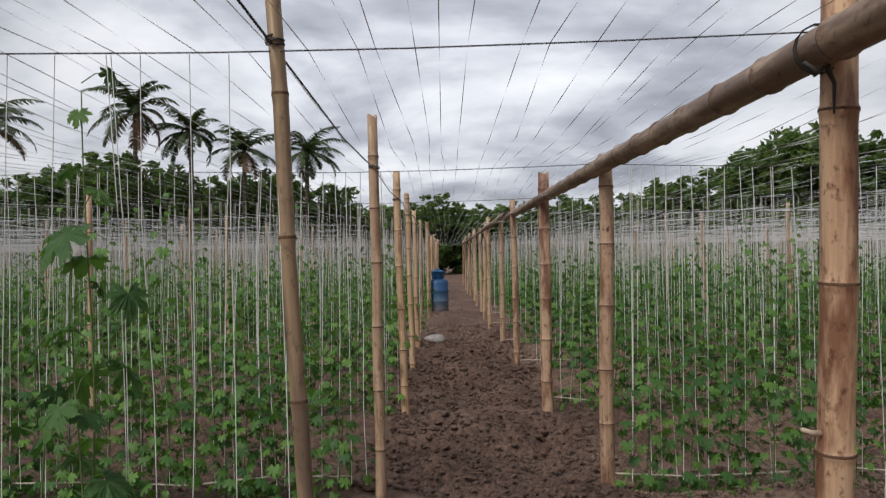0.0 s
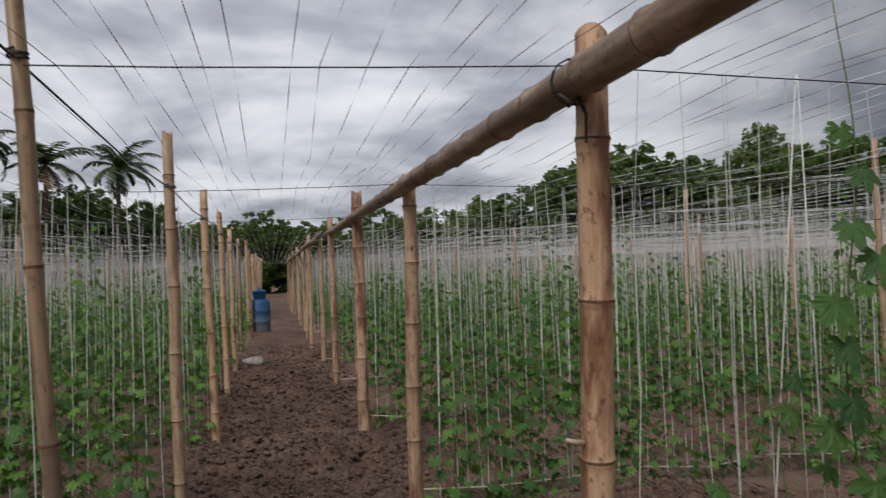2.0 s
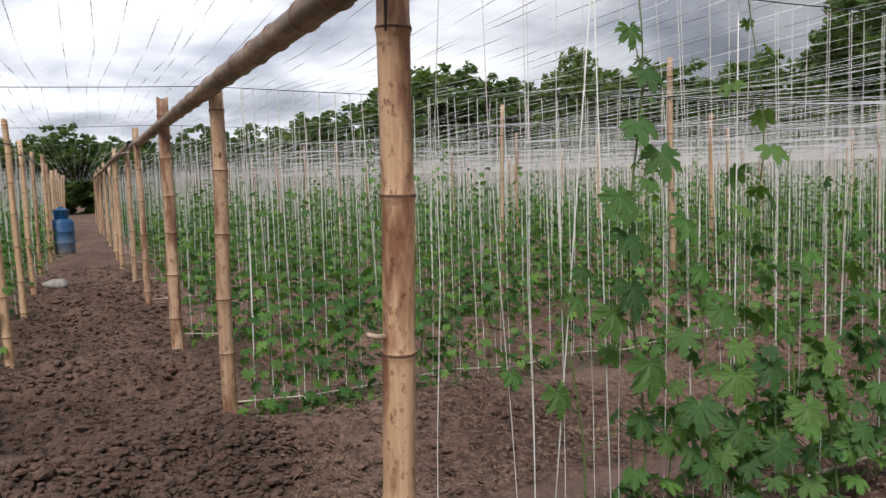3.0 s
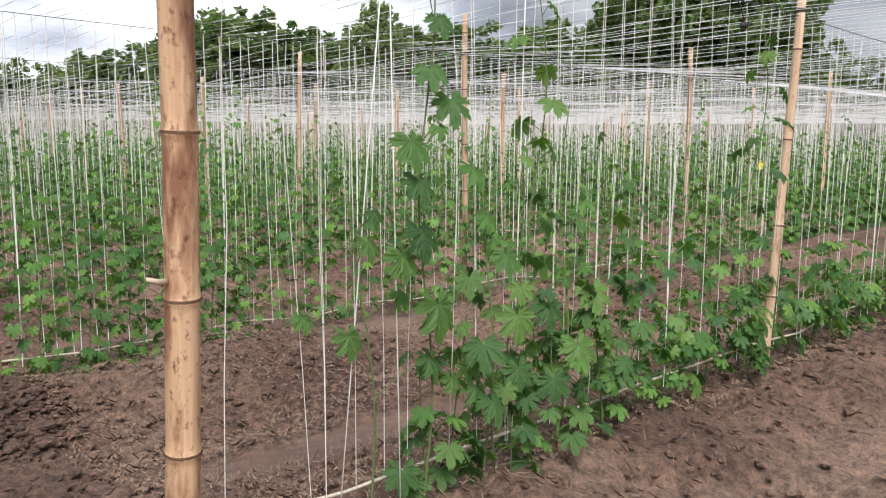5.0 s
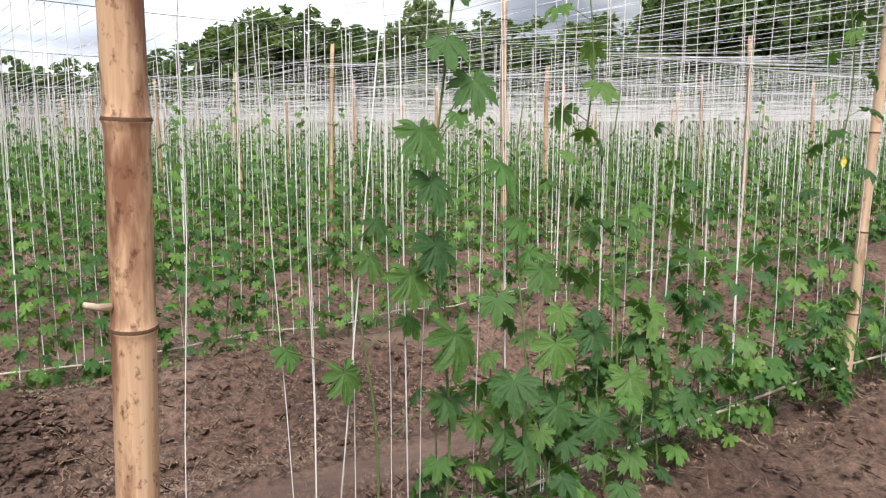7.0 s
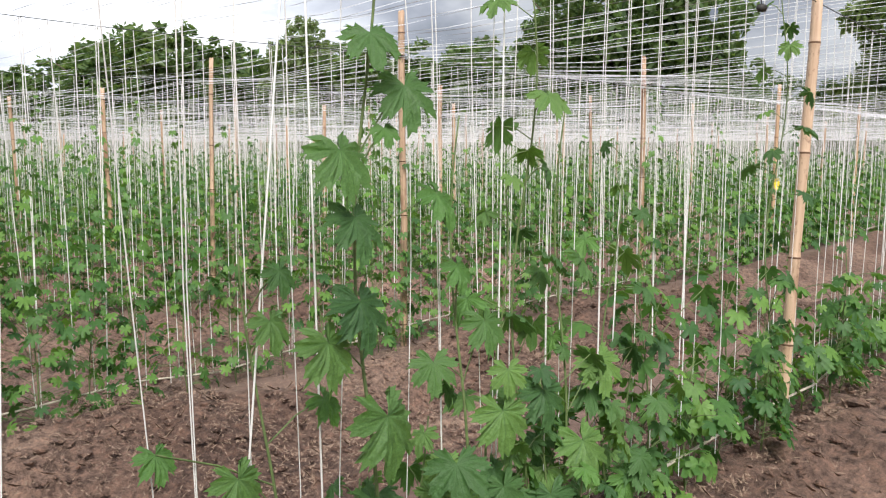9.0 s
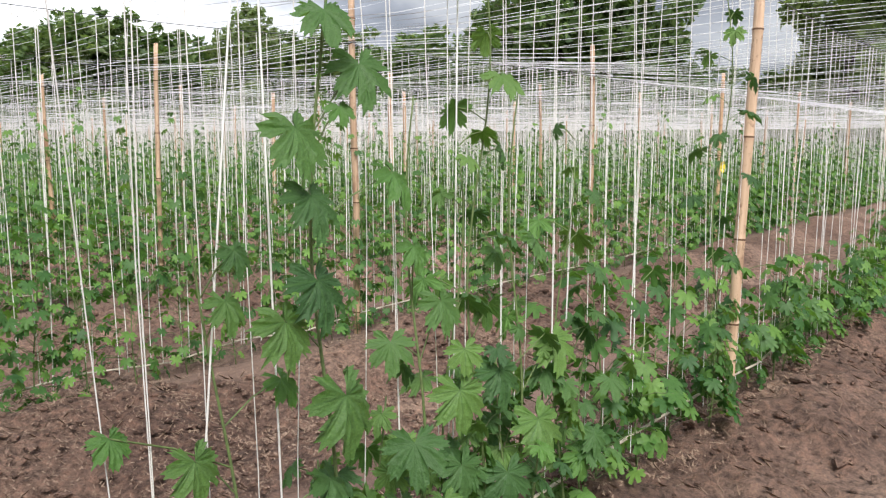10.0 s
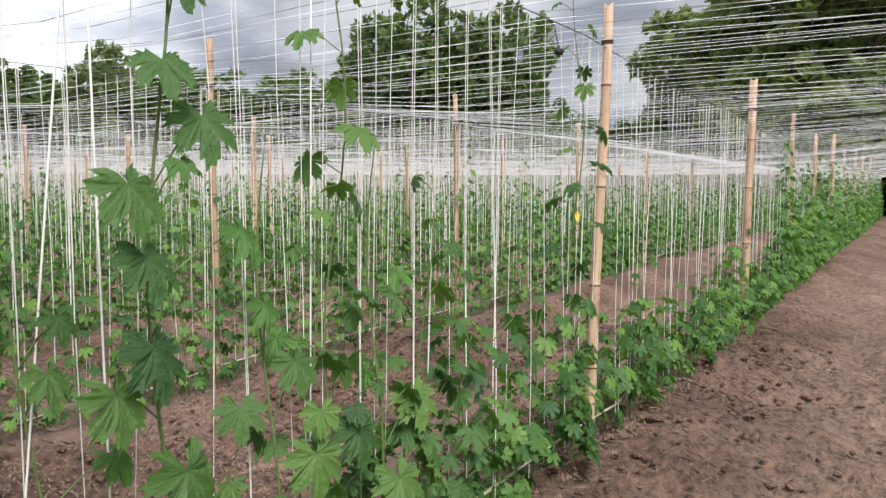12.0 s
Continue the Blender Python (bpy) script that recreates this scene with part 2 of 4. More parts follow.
def part(name, bm, material, parent, label=""):
    me = bpy.data.meshes.new(name)
    bm.to_mesh(me)
    bm.free()
    me.polygons.foreach_set("use_smooth", [True] * len(me.polygons))
    me.materials.append(material)
    return put(name, me, parent, None, label)


def tube(points, radii, sides=8, caps=True):
    """Vertices and faces of a tube along points."""
    vs, fs = [], []
    pts = [Vector(p) for p in points]
    for i, p in enumerate(pts):
        d = (pts[min(i + 1, len(pts) - 1)] - pts[max(i - 1, 0)]).normalized()
        side = d.cross(Vector((0, 0, 1)) if abs(d.z) < 0.9 else Vector((1, 0, 0))).normalized()
        up = side.cross(d)
        for k in range(sides):
            a = 2 * math.pi * k / sides
            vs.append(tuple(p + (side * math.cos(a) + up * math.sin(a)) * radii[i]))
    for i in range(len(pts) - 1):
        for k in range(sides):
            a, b = i * sides + k, i * sides + (k + 1) % sides
            fs.append((a, b, b + sides, a + sides))
    if caps:
        fs.append(tuple(range(sides - 1, -1, -1)))
        fs.append(tuple(range((len(pts) - 1) * sides, len(pts) * sides)))
    return vs, fs


def join(*pieces):
    vs, fs = [], []
    for v, f in pieces:
        o = len(vs)
        vs += v
        fs += [tuple(i + o for i in g) for g in f]
    return vs, fs


rng = np.random.RandomState(5)


TABLES = {}


def lattice(x, y, seed):
    """Smooth value noise in [-1, 1] on arrays."""
    if seed not in TABLES:
        TABLES[seed] = np.random.RandomState(seed).rand(256, 256) * 2 - 1
    g = TABLES[seed]
    xi, yi = np.floor(x).astype(int), np.floor(y).astype(int)
    fx, fy = x - xi, y - yi
    fx, fy = fx * fx * (3 - 2 * fx), fy * fy * (3 - 2 * fy)
    a, b = g[xi % 256, yi % 256], g[(xi + 1) % 256, yi % 256]
    c, d = g[xi % 256, (yi + 1) % 256], g[(xi + 1) % 256, (yi + 1) % 256]
    return (a * (1 - fx) + b * fx) * (1 - fy) + (c * (1 - fx) + d * fx) * fy


# ---- plan: rows run along x, 2.8 m apart; an aisle runs along y ----
ROW0, PITCH, ROWS_N = 1.95, 2.8, 15
AISLE_L, AISLE_R = -0.32, 1.03
NET_Z = 2.04


def row_y(j, x):
    return ROW0 + PITCH * j + 0.03 * max(0.0, x - 1.0)


def furrow(x, y):
    """How far a point lies in a washed-out irrigation furrow, 0 to 1."""
    x, y = np.asarray(x, dtype=float), np.asarray(y, dtype=float)
    wob = 0.09 * np.sin(1.3 * x + 0.6) + 0.05 * np.sin(3.1 * x)
    off = np.mod(y - ROW0 - 0.03 * np.maximum(0, x - 1) - wob, PITCH)
    a = np.clip(1.35 - np.abs(off - 1.02) / 0.16, 0, 1) * np.clip((x - 1.25) / 0.35, 0, 1)
    b = np.clip(1.35 - np.abs(np.mod(off + 1.4, PITCH) - 1.38) / 0.24, 0, 1) * np.clip((y - 3.5) / 0.4, 0, 1)
    f = np.maximum(a, b)
    return f * f * (3 - 2 * f) * np.clip((y - 2.0) / 0.4, 0, 1) * np.clip((45 - y) / 5, 0, 1)


def level(x, y):
    """The lie of the land, without clods."""
    y = np.asarray(y, dtype=float)
    base = np.interp(y, [-6, 0.8, 1.7, 2.2, 4.75, 7.5, 60], [0.1, 0.1, 0.16, 0.16, 0.03, -0.02, -0.05])
    ph = (y - ROW0 - 0.03 * np.maximum(0, np.asarray(x) - 1)) / PITCH
    bed = 0.075 * np.cos(2 * np.pi * ph) + 0.05 * np.cos(4 * np.pi * ph + 1.2)
    return base + bed * np.clip((y - 1.2) / 0.8, 0, 1) * np.clip((60 - y) / 10, 0, 1) - 0.03 - 0.06 * furrow(x, y)


def ground_z(x, y):
    return float(level(x, y))


# ---- ground ----
def axis(lo, hi, step, far, grow=1.13):
    mid = list(np.arange(lo, hi, step))
    out_hi, s = [hi], step
    while out_hi[-1] < far:
        s *= grow
        out_hi.append(out_hi[-1] + s)
    out_lo, s = [], step
    p = lo
    while p > -far:
        s *= grow
        p -= s
        out_lo.append(p)
    return np.array(out_lo[::-1] + mid + out_hi)


def build_ground():
    xs, ys = axis(-2.5, 7.5, 0.03, 2500, 1.11), axis(-0.5, 12.0, 0.03, 2500, 1.11)
    gx, gy = np.meshgrid(xs, ys, indexing="ij")
    z = level(gx, gy)
    near = np.clip(1 - (np.hypot(gx - 2, gy - 5) - 22) / 25, 0, 1)
    clod = 0.062 * lattice(gx * 2.3, gy * 2.3, 1) + 0.036 * lattice(gx * 5.5 + 9, gy * 5.5, 2)
    lump = 0.012 * lattice(gx * 8, gy * 8, 3) + 0.013 * lattice(gx * 14 + 3, gy * 14, 6) + 0.014 * lattice(gx * 30, gy * 30, 4)
    silt = furrow(gx, gy)
    rough = np.where((gx > -0.5) & (gx < 1.4) & (gy > 2.0), 1.3, 1.0)
    z = z + near * (1 - 0.85 * silt) * rough * (clod + lump - 0.015)
    n, k = gx.shape
    idx = np.arange(n * k).reshape(n, k)
    f = np.stack([idx[:-1, :-1], idx[1:, :-1], idx[1:, 1:], idx[:-1, 1:]], -1).reshape(-1, 4)
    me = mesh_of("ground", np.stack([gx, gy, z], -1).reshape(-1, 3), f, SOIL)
    silt_layer = me.attributes.new("silt", "FLOAT", "POINT")
    silt_layer.data.foreach_set("value", silt.reshape(-1).astype(np.float32))
    tagged(put("ground", me), "brown tilled farm soil with clods and furrows", "ground", kind="structure")


build_ground()


def clods():
    """Loose lumps of earth and crumbs, too many to count."""
    bm = bmesh.new()
    bmesh.ops.create_icosphere(bm, subdivisions=1, radius=1)
    tv = np.array([v.co[:] for v in bm.verts])
    tf = np.array([[v.index for v in f.verts] for f in bm.faces])
    bm.free()
    r = np.random.RandomState(11)
    n = 30000
    x = r.uniform(-3, 8, n)
    y = np.where(r.rand(n) < 0.5, r.uniform(-0.8, 5, n), r.uniform(2, 16, n))
    aisle = r.rand(n) < 0.5
    x = np.where(aisle, r.uniform(-0.6, 1.3, n), x)
    y = np.where((y < 1.5) & (r.rand(n) < 0.6), y + 3, y)
    s = np.minimum(0.008 + r.gamma(1.3, 0.0065, n), 0.055)
    near = np.clip(1 - (np.hypot(x - 2, y - 5) - 22) / 25, 0, 1)
    z = level(x, y) + near * (0.062 * lattice(x * 2.3, y * 2.3, 1) + 0.036 * lattice(x * 5.5 + 9, y * 5.5, 2)) + s * 0.25
    s = s * np.where(furrow(x, y) > 0.3, 0.12, np.where(aisle & (y > 2), 0.85, 0.7))
    V, F = [], []
    for i in range(n):
        w = tv * (1 + r.uniform(-0.4, 0.4, (len(tv), 1))) * s[i] * np.array([r.uniform(0.7, 1.7), r.uniform(0.7, 1.7), r.uniform(0.45, 0.85)])
        V.append(w + (x[i], y[i], z[i]))
        F.append(tf + i * len(tv))
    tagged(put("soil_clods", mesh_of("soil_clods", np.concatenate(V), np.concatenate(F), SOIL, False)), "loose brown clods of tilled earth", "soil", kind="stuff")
    # dry straw litter
    n = 8000
    V, F = [], []
    for i in range(n):
        cx, cy = 1.2 + 8 * r.rand() ** 1.3, 1.5 + 7 * r.rand() ** 1.1
        a, l = r.uniform(0, math.pi), r.uniform(0.01, 0.04)
        if furrow(cx, cy) > 0.3:
            l *= 0.3
        dx, dy = math.cos(a) * l, math.sin(a) * l
        cz = float(level(cx, cy)) + 0.03 + float(0.062 * lattice(np.array(cx * 2.3), np.array(cy * 2.3), 1))
        wx, wy = -math.sin(a) * 0.002, math.cos(a) * 0.002
        V += [(cx - dx - wx, cy - dy - wy, cz), (cx - dx + wx, cy - dy + wy, cz), (cx + dx, cy + dy, cz + r.uniform(0, 0.03)), (cx, cy, cz + 0.004)]
        F += [(4 * i, 4 * i + 1, 4 * i + 3), (4 * i + 1, 4 * i + 2, 4 * i + 3), (4 * i + 2, 4 * i, 4 * i + 3)]
    # short chips of dry stalk among the crumbs
    for i in range(n, n + 16000):
        cx, cy = 1.15 + 4.5 * r.rand(), 1.9 + 3.6 * r.rand()
        a, l = r.uniform(0, math.pi), r.uniform(0.004, 0.014) * (1 - 0.8 * float(furrow(cx, cy)))
        dx, dy = math.cos(a) * l, math.sin(a) * l
        wx, wy = -math.sin(a) * l * 0.3, math.cos(a) * l * 0.3
        cz = float(level(cx, cy)) + 0.026 + float(0.062 * lattice(np.array(cx * 2.3), np.array(cy * 2.3), 1) + 0.036 * lattice(np.array(cx * 5.5 + 9), np.array(cy * 5.5), 2)) * (1 - 0.85 * float(furrow(cx, cy)))
        V += [(cx - dx - wx, cy - dy - wy, cz), (cx - dx + wx, cy - dy + wy, cz), (cx + dx, cy + dy, cz + r.uniform(0, 0.012)), (cx, cy, cz + 0.005)]
        F += [(4 * i, 4 * i + 1, 4 * i + 3), (4 * i + 1, 4 * i + 2, 4 * i + 3), (4 * i + 2, 4 * i, 4 * i + 3)]
    tagged(put("straw_litter", mesh_of("straw_litter", V, F, STRAW)), "dry straw and stalk litter on the soil", "straw", kind="stuff")


clods()


# ---- bamboo posts ----
def culm(length, r0, r1, seed, sides=14, gap=0.42, jag=0.0, first=None):
    """A bamboo culm along +z with swollen nodes and a cut top."""
    r = random.Random(seed)
    zs = [(0.0, 1.0)]
    z = first or r.uniform(0.08, gap)
    while z < length - 0.04:
        zs += [(z - 0.03, 0.985), (z - 0.009, 1.03), (z - 0.003, 1.1), (z + 0.005, 1.06), (z + 0.014, 0.985), (z + 0.05, 0.97)]
        z += gap * (r.uniform(0.85, 1.15) if first is None else 1.0)
    zs.append((length, 0.97))
    wob = [(r.uniform(-1, 1), r.uniform(-1, 1)) for _ in range(6)]
    vs, fs = [], []
    ph = r.uniform(0, 6)
    for i, (h, k) in enumerate(zs):
        t = h / length
        rad = (r0 * (1 - t) + r1 * t) * k
        q = min(t, 1.0) * 4.99
        a, b = wob[max(0, int(q))], wob[int(q) + 1]
        cx, cy = (a[m] + (b[m] - a[m]) * (q % 1) for m in (0, 1))
        for s in range(sides):
            an = 2 * math.pi * s / sides
            e = 1 + 0.03 * math.sin(2 * an + ph) + 0.012 * math.sin(5 * an + h * 3)
            dz = jag * math.sin(an * 2 + ph) if i == len(zs) - 1 else 0
            vs.append((cx * 0.008 + math.cos(an) * rad * e, cy * 0.008 + math.sin(an) * rad * e, h + dz))
    n = len(zs)
    for i in range(n - 1):
        for s in range(sides):
            fs.append((i * sides + s, i * sides + (s + 1) % sides, (i + 1) * sides + (s + 1) % sides, (i + 1) * sides + s))
    rings = [i * sides + s for i in range(n - 1) if zs[i][1] == 1.1 for s in range(sides)]
    # hollow cut end
    o = len(vs)
    rim = vs[(n - 1) * sides:n * sides]
    cxx, cyy = sum(p[0] for p in rim) / sides, sum(p[1] for p in rim) / sides
    for p in rim:
        vs.append((cxx + (p[0] - cxx) * 0.72, cyy + (p[1] - cyy) * 0.72, p[2]))
    for p in rim:
        vs.append((cxx + (p[0] - cxx) * 0.7, cyy + (p[1] - cyy) * 0.7, length - 0.09))
    for s in range(sides):
        k = (s + 1) % sides
        fs.append(((n - 1) * sides + s, (n - 1) * sides + k, o + k, o + s))
        fs.append((o + s, o + k, o + sides + k, o + sides + s))
    fs.append(tuple(o + sides + s for s in range(sides)))
    return vs, fs, rings


def culm_mesh(name, made, material):
    """The culm's mesh; the scar at each node is dark."""
    vs, fs, rings = made
    me = mesh_of(name, vs, fs, [material, NODE_SCAR])
    for i in rings:
        me.polygons[i].material_index = 1
    return me


def ring(radius, thick, z, turns=2, seed=0):
    """A few turns of tie wire round a post."""
    r = random.Random(seed)
    n = 14 * turns
    pts = [(math.cos(2 * math.pi * i / 14) * radius, math.sin(2 * math.pi * i / 14) * radius, z + (i / n - 0.5) * thick * 3 * turns + r.uniform(-1, 1) * thick * 0.4) for i in range(n + 1)]
    return tube(pts, [thick] * len(pts), 5)


def bamboo_post(foot, top, r0, r1, seed, material=None, label="", jag=0.01, sides=14, tie=None, gap=0.42, first=None):
    foot, top = Vector(foot), Vector(top)
    d = top - foot
    made = culm(d.length, r0, r1, seed, sides, gap, jag, first)
    m = Matrix.Translation(foot) @ d.to_track_quat("Z", "Y").to_matrix().to_4x4()
    ob = put("bamboo_post", culm_mesh("bamboo_post", made, material or BAMBOO), None, m)
    tagged(ob, label or "tan dry bamboo trellis post set in the soil", "post", "bamboo posts of the trellis")
    if tie is not None:
        put("tie_wire", mesh_of("tie_wire", *ring(r1 * 1.08, 0.0035, tie - foot.z, 2, seed), TIE), ob, None, "black tie wire wrapped round the bamboo")
    return ob


rp = random.Random(21)
# posts that border the aisle: foot x, top x, top z, radius, material
RIGHT = [
    ((1.075, 2.1), (1.088, 1.965), 2.145, 0.05), ((1.04, 4.75), (1.06, 4.75), 2.09, 0.045), ((1.05, 7.55), (1.035, 7.56), 2.28, 0.055),
    ((1.01, 10.35), (0.98, 10.35), 2.22, 0.044), ((1.03, 13.15), (1.01, 13.15), 2.16, 0.044), ((0.97, 15.95), (0.95, 15.95), 2.26, 0.044),
]
LEFT = [
    ((-0.235, 1.95), (-0.338, 1.95), 2.225, 0.022), ((-0.32, 4.75), (-0.34, 4.75), 2.35, 0.033), ((-0.31, 7.55), (-0.38, 7.5), 2.3, 0.038),
    ((-0.36, 10.35), (-0.41, 10.35), 2.32, 0.038), ((-0.4, 13.15), (-0.43, 13.15), 2.26, 0.038), ((-0.42, 15.95), (-0.41, 15.95), 2.22, 0.038),
]
for j in range(ROWS_N):
    for side, table, x0 in (("r", RIGHT, AISLE_R), ("l", LEFT, AISLE_L)):
        y = ROW0 + PITCH * j
        if j < len(table):
            (fx, fy), (tx, ty), tz, rad = table[j]
        else:
            fx, fy, tx, ty, tz, rad = x0 + rp.uniform(-0.05, 0.05), y, x0 + rp.uniform(-0.05, 0.05), y, rp.uniform(2.1, 2.35), 0.042
        grey = side == "l" and j == 0
        lab = "thick tan bamboo post with brown stains" if side == "r" and j == 0 else "slim greyish bamboo post with a cracked top" if grey else ""
        bamboo_post((fx, fy, ground_z(fx, fy) - 0.05), (tx, ty, tz), rad, rad * 0.92, 100 + j * 2 + (side == "l"), BAMBOO_GREY if grey else BAMBOO_STAINED if side == "r" and j < 4 else BAMBOO, lab, 0.012, 18 if j < 3 else 10, NET_Z if j < 6 else None, 0.437 if lab.startswith('thick') else 0.36, 0.41 if lab.startswith('thick') else None)
# posts inside the field, about every three metres along a row
for j in range(ROWS_N):
    xs = [4.12, 7.8, 10.6, 13.0, 15.5, 18.6, 21.7, 24.8, 27.9] if j == 0 else [4.5 + 3.28 * k for k in range(8)]
    xs += [-3.4 - 3.0 * k for k in range(8)]
    for x in xs:
        y = row_y(j, x)
        off = rp.uniform(-0.25, 0.25) if j > 1 else 0
        fx = x + off
        lean = rp.uniform(-0.06, 0.06)
        rad = rp.uniform(0.022, 0.033)
        if j == 0 and x == 4.12:
            fx, lean, rad = 4.15, 0.13, 0.025
        if j == 0 and x == 7.8:
            rad = 0.036
        bamboo_post((fx, y, ground_z(fx, y) - 0.05), (fx + lean, y + rp.uniform(-0.04, 0.04), rp.uniform(2.1, 2.35)), rad, rad * 0.9, rp.randint(1, 9999), BAMBOO, "slim tan bamboo post between the vine rows", 0.01, 8, NET_Z if j < 2 and -4 < x < 11 else None)

# the long bamboo beam tied along the posts
def beam(y0, y1, x0, x1, z0, z1, r0, r1, seed):
    a, b = Vector((x0, y0, z0)), Vector((x1, y1, z1))
    d = b - a
    made = culm(d.length, r0, r1, seed, 20, 0.4, 0.004)
    ob = put("bamboo_beam", culm_mesh("bamboo_beam", made, BAMBOO_BEAM), None, Matrix.Translation(a) @ d.to_track_quat("Z", "Y").to_matrix().to_4x4())
    return tagged(ob, "long horizontal bamboo beam tied along the posts", "beam", "bamboo beams over the aisle")


# a broken twig stub on the thick post
stub_owner = [o for o in bpy.data.objects if o.name.startswith("bamboo_post") and "stains" in o["label"]][0]
put("branch_stub", mesh_of("branch_stub", *tube([(-0.045, -0.01, 0.9), (-0.075, -0.015, 0.905), (-0.1, -0.02, 0.915)], [0.009, 0.008, 0.006], 7), plain_material("pale_split_bamboo", (0.62, 0.5, 0.38), 0.7, 60)), stub_owner, None, "pale broken twig stub")
beam(-0.6, 11.5, 1.015, 0.985, 1.995, 2.04, 0.055, 0.042, 7)
beam(11.2, 24.5, 0.95, 0.9, 2.07, 2.03, 0.045, 0.035, 8)
beam(24.2, 41.0, 0.9, 0.9, 2.03, 2.03, 0.042, 0.035, 9)
lash = put("wire_lashing", mesh_of("wire_lashing", *join(
    *[tube([(1.012 + 0.06 * math.cos(a), 1.925 + 0.012 * k + 0.004 * a, 1.998 + 0.06 * math.sin(a)) for a in [i * 0.45 for i in range(15)]], [0.0022] * 15, 5) for k in range(2)],
    tube([(0.955, 1.9, 1.955), (0.985, 1.905, 1.93), (1.01, 1.9, 1.945), (1.03, 1.905, 1.905), (1.025, 1.9, 1.83)], [0.006, 0.011, 0.009, 0.005, 0.003], 6)), TIE))
tagged(lash, "black wire lashing beam to bamboo post", "wire")


# ---- wires, overhead strings, hanging strings ----
X_LO, X_HI = -24.0, 38.0
NET_Y0, NET_Y1 = -4.0, ROW0 + PITCH * (ROWS_N - 1)


def wire_z(j, x):
    s = 0.05 * math.sin(math.pi * (((x - AISLE_R) / 3.0) % 1.0))
    return NET_Z - s * 0.6 - (0.02 * min(9.0, max(0.0, x - 3.0)) if j == 0 else 0)


for j in range(ROWS_N):
    holder = new("trellis_row")
    holder.location = (1.06, row_y(j, 1.06), 0)
    tagged(holder, "trellis row of white twine on a wire", "trellis", "rows of the vine trellis")
    base = Vector(holder.location)

    def local(p, base=base):
        return tuple(Vector(p) - base)

    step = 0.5 if j < 4 else 1.5
    n = int((X_HI - X_LO) / step)
    pts = [(X_LO + i * step, row_y(j, X_LO + i * step) - 0.01, wire_z(j, X_LO + i * step)) for i in range(n + 1)]
    put("top_wire", mesh_of("top_wire", *tube([local(p) for p in pts], [0.0022] * len(pts), 5), WIRE), holder, None, "thin dark wire")
    for x0, x1 in ((X_LO, AISLE_L), (AISLE_R, X_HI)):
        n = int((x1 - x0) / step)
        rr = random.Random(j)
        pts = [(x0 + i * step, row_y(j, x0 + i * step) + rr.uniform(-0.015, 0.015), ground_z(x0 + i * step, row_y(j, x0 + i * step)) + 0.13 + rr.uniform(-0.03, 0.03)) for i in range(n + 1)]
        put("ground_rope", mesh_of("ground_rope", *tube([local(p) for p in pts], [0.0055] * len(pts), 6), ROPE), holder, None, "tan rope stretched low along the row")
    # hanging strings: near ones singly, the others joined
    rr = random.Random(50 + j)
    x = X_LO
    V, F = [], []
    while x < X_HI:
        x += rr.uniform(0.075, 0.15) if j == 0 and x > 0 else rr.uniform(0.05, 0.13)
        if AISLE_L + 0.05 < x < AISLE_R + 0.1:
            continue
        y = row_y(j, x)
        lean = rr.gauss(0, 0.03)
        top = Vector((x, y, wire_z(j, x)))
        bot = Vector((x + lean, y + rr.uniform(-0.03, 0.03), ground_z(x, y) + 0.1))
        bow = rr.gauss(0, 0.012)
        mid = [top.lerp(bot, t) + Vector((bow * math.sin(math.pi * t) + rr.gauss(0, 0.004), rr.gauss(0, 0.004), 0)) for t in (0.25, 0.5, 0.75)]
        rad = 0.0013 if j == 0 else min(0.0034, 0.0022 + 0.0002 * j)
        strands = 2 if rr.random() < 0.25 else 1
        for s in range(strands):
            sh = Vector((0.012 * s, 0, 0))
            tv, tf = tube([local(p) for p in (top + sh, *[q + sh * k for q, k in zip(mid, (0.9, 0.5, 0.2))], bot)], [rad] * 5, 4 if j < 2 else 3, False)
            if j == 0 and 1.0 < x < 5.5 or j == 0 and -2 < x < 0:
                put("hanging_string", mesh_of("hanging_string", tv, tf, TWINE), holder)
            else:
                o = len(V)
                V += tv
                F += [tuple(i + o for i in g) for g in tf]
    stuff = put("string_curtain", mesh_of("string_curtain", V, F, TWINE), holder, None, "many white strings hanging from the wire")
    tagged(stuff, kind="stuff")

# slanting strings near the thick post
holder = tagged(new("loose_string"), "loose white strings slanting to the soil", "string")
holder.location = (1.3, 1.95, 0.2)
for k, (xa, xb, ya, yb) in enumerate(((1.7, 1.46, 1.97, 1.9), (1.72, 1.66, 1.99, 1.85), (2.3, 2.22, 2.0, 1.95))):
    pts = [Vector((xa + (xb - xa) * t, ya + (yb - ya) * t, 2.04 - 1.86 * t)) - Vector(holder.location) for t in (0, 0.3, 0.6, 1)]
    put("strand", mesh_of("strand", *tube(pts, [0.0021] * 4, 5), TWINE), holder)


def ribbon(points, width, turns, phase):
    """A flat plastic strip that twists along its way; it shows only where it lies flat."""
    vs, fs = [], []
    for i, p in enumerate(points):
        a = phase + turns * i
        d = Vector((math.cos(a), 0, math.sin(a))) * width
        vs += [tuple(Vector(p) - d), tuple(Vector(p) + d)]
        if i:
            fs.append((2 * i - 2, 2 * i - 1, 2 * i + 1, 2 * i))
    return vs, fs


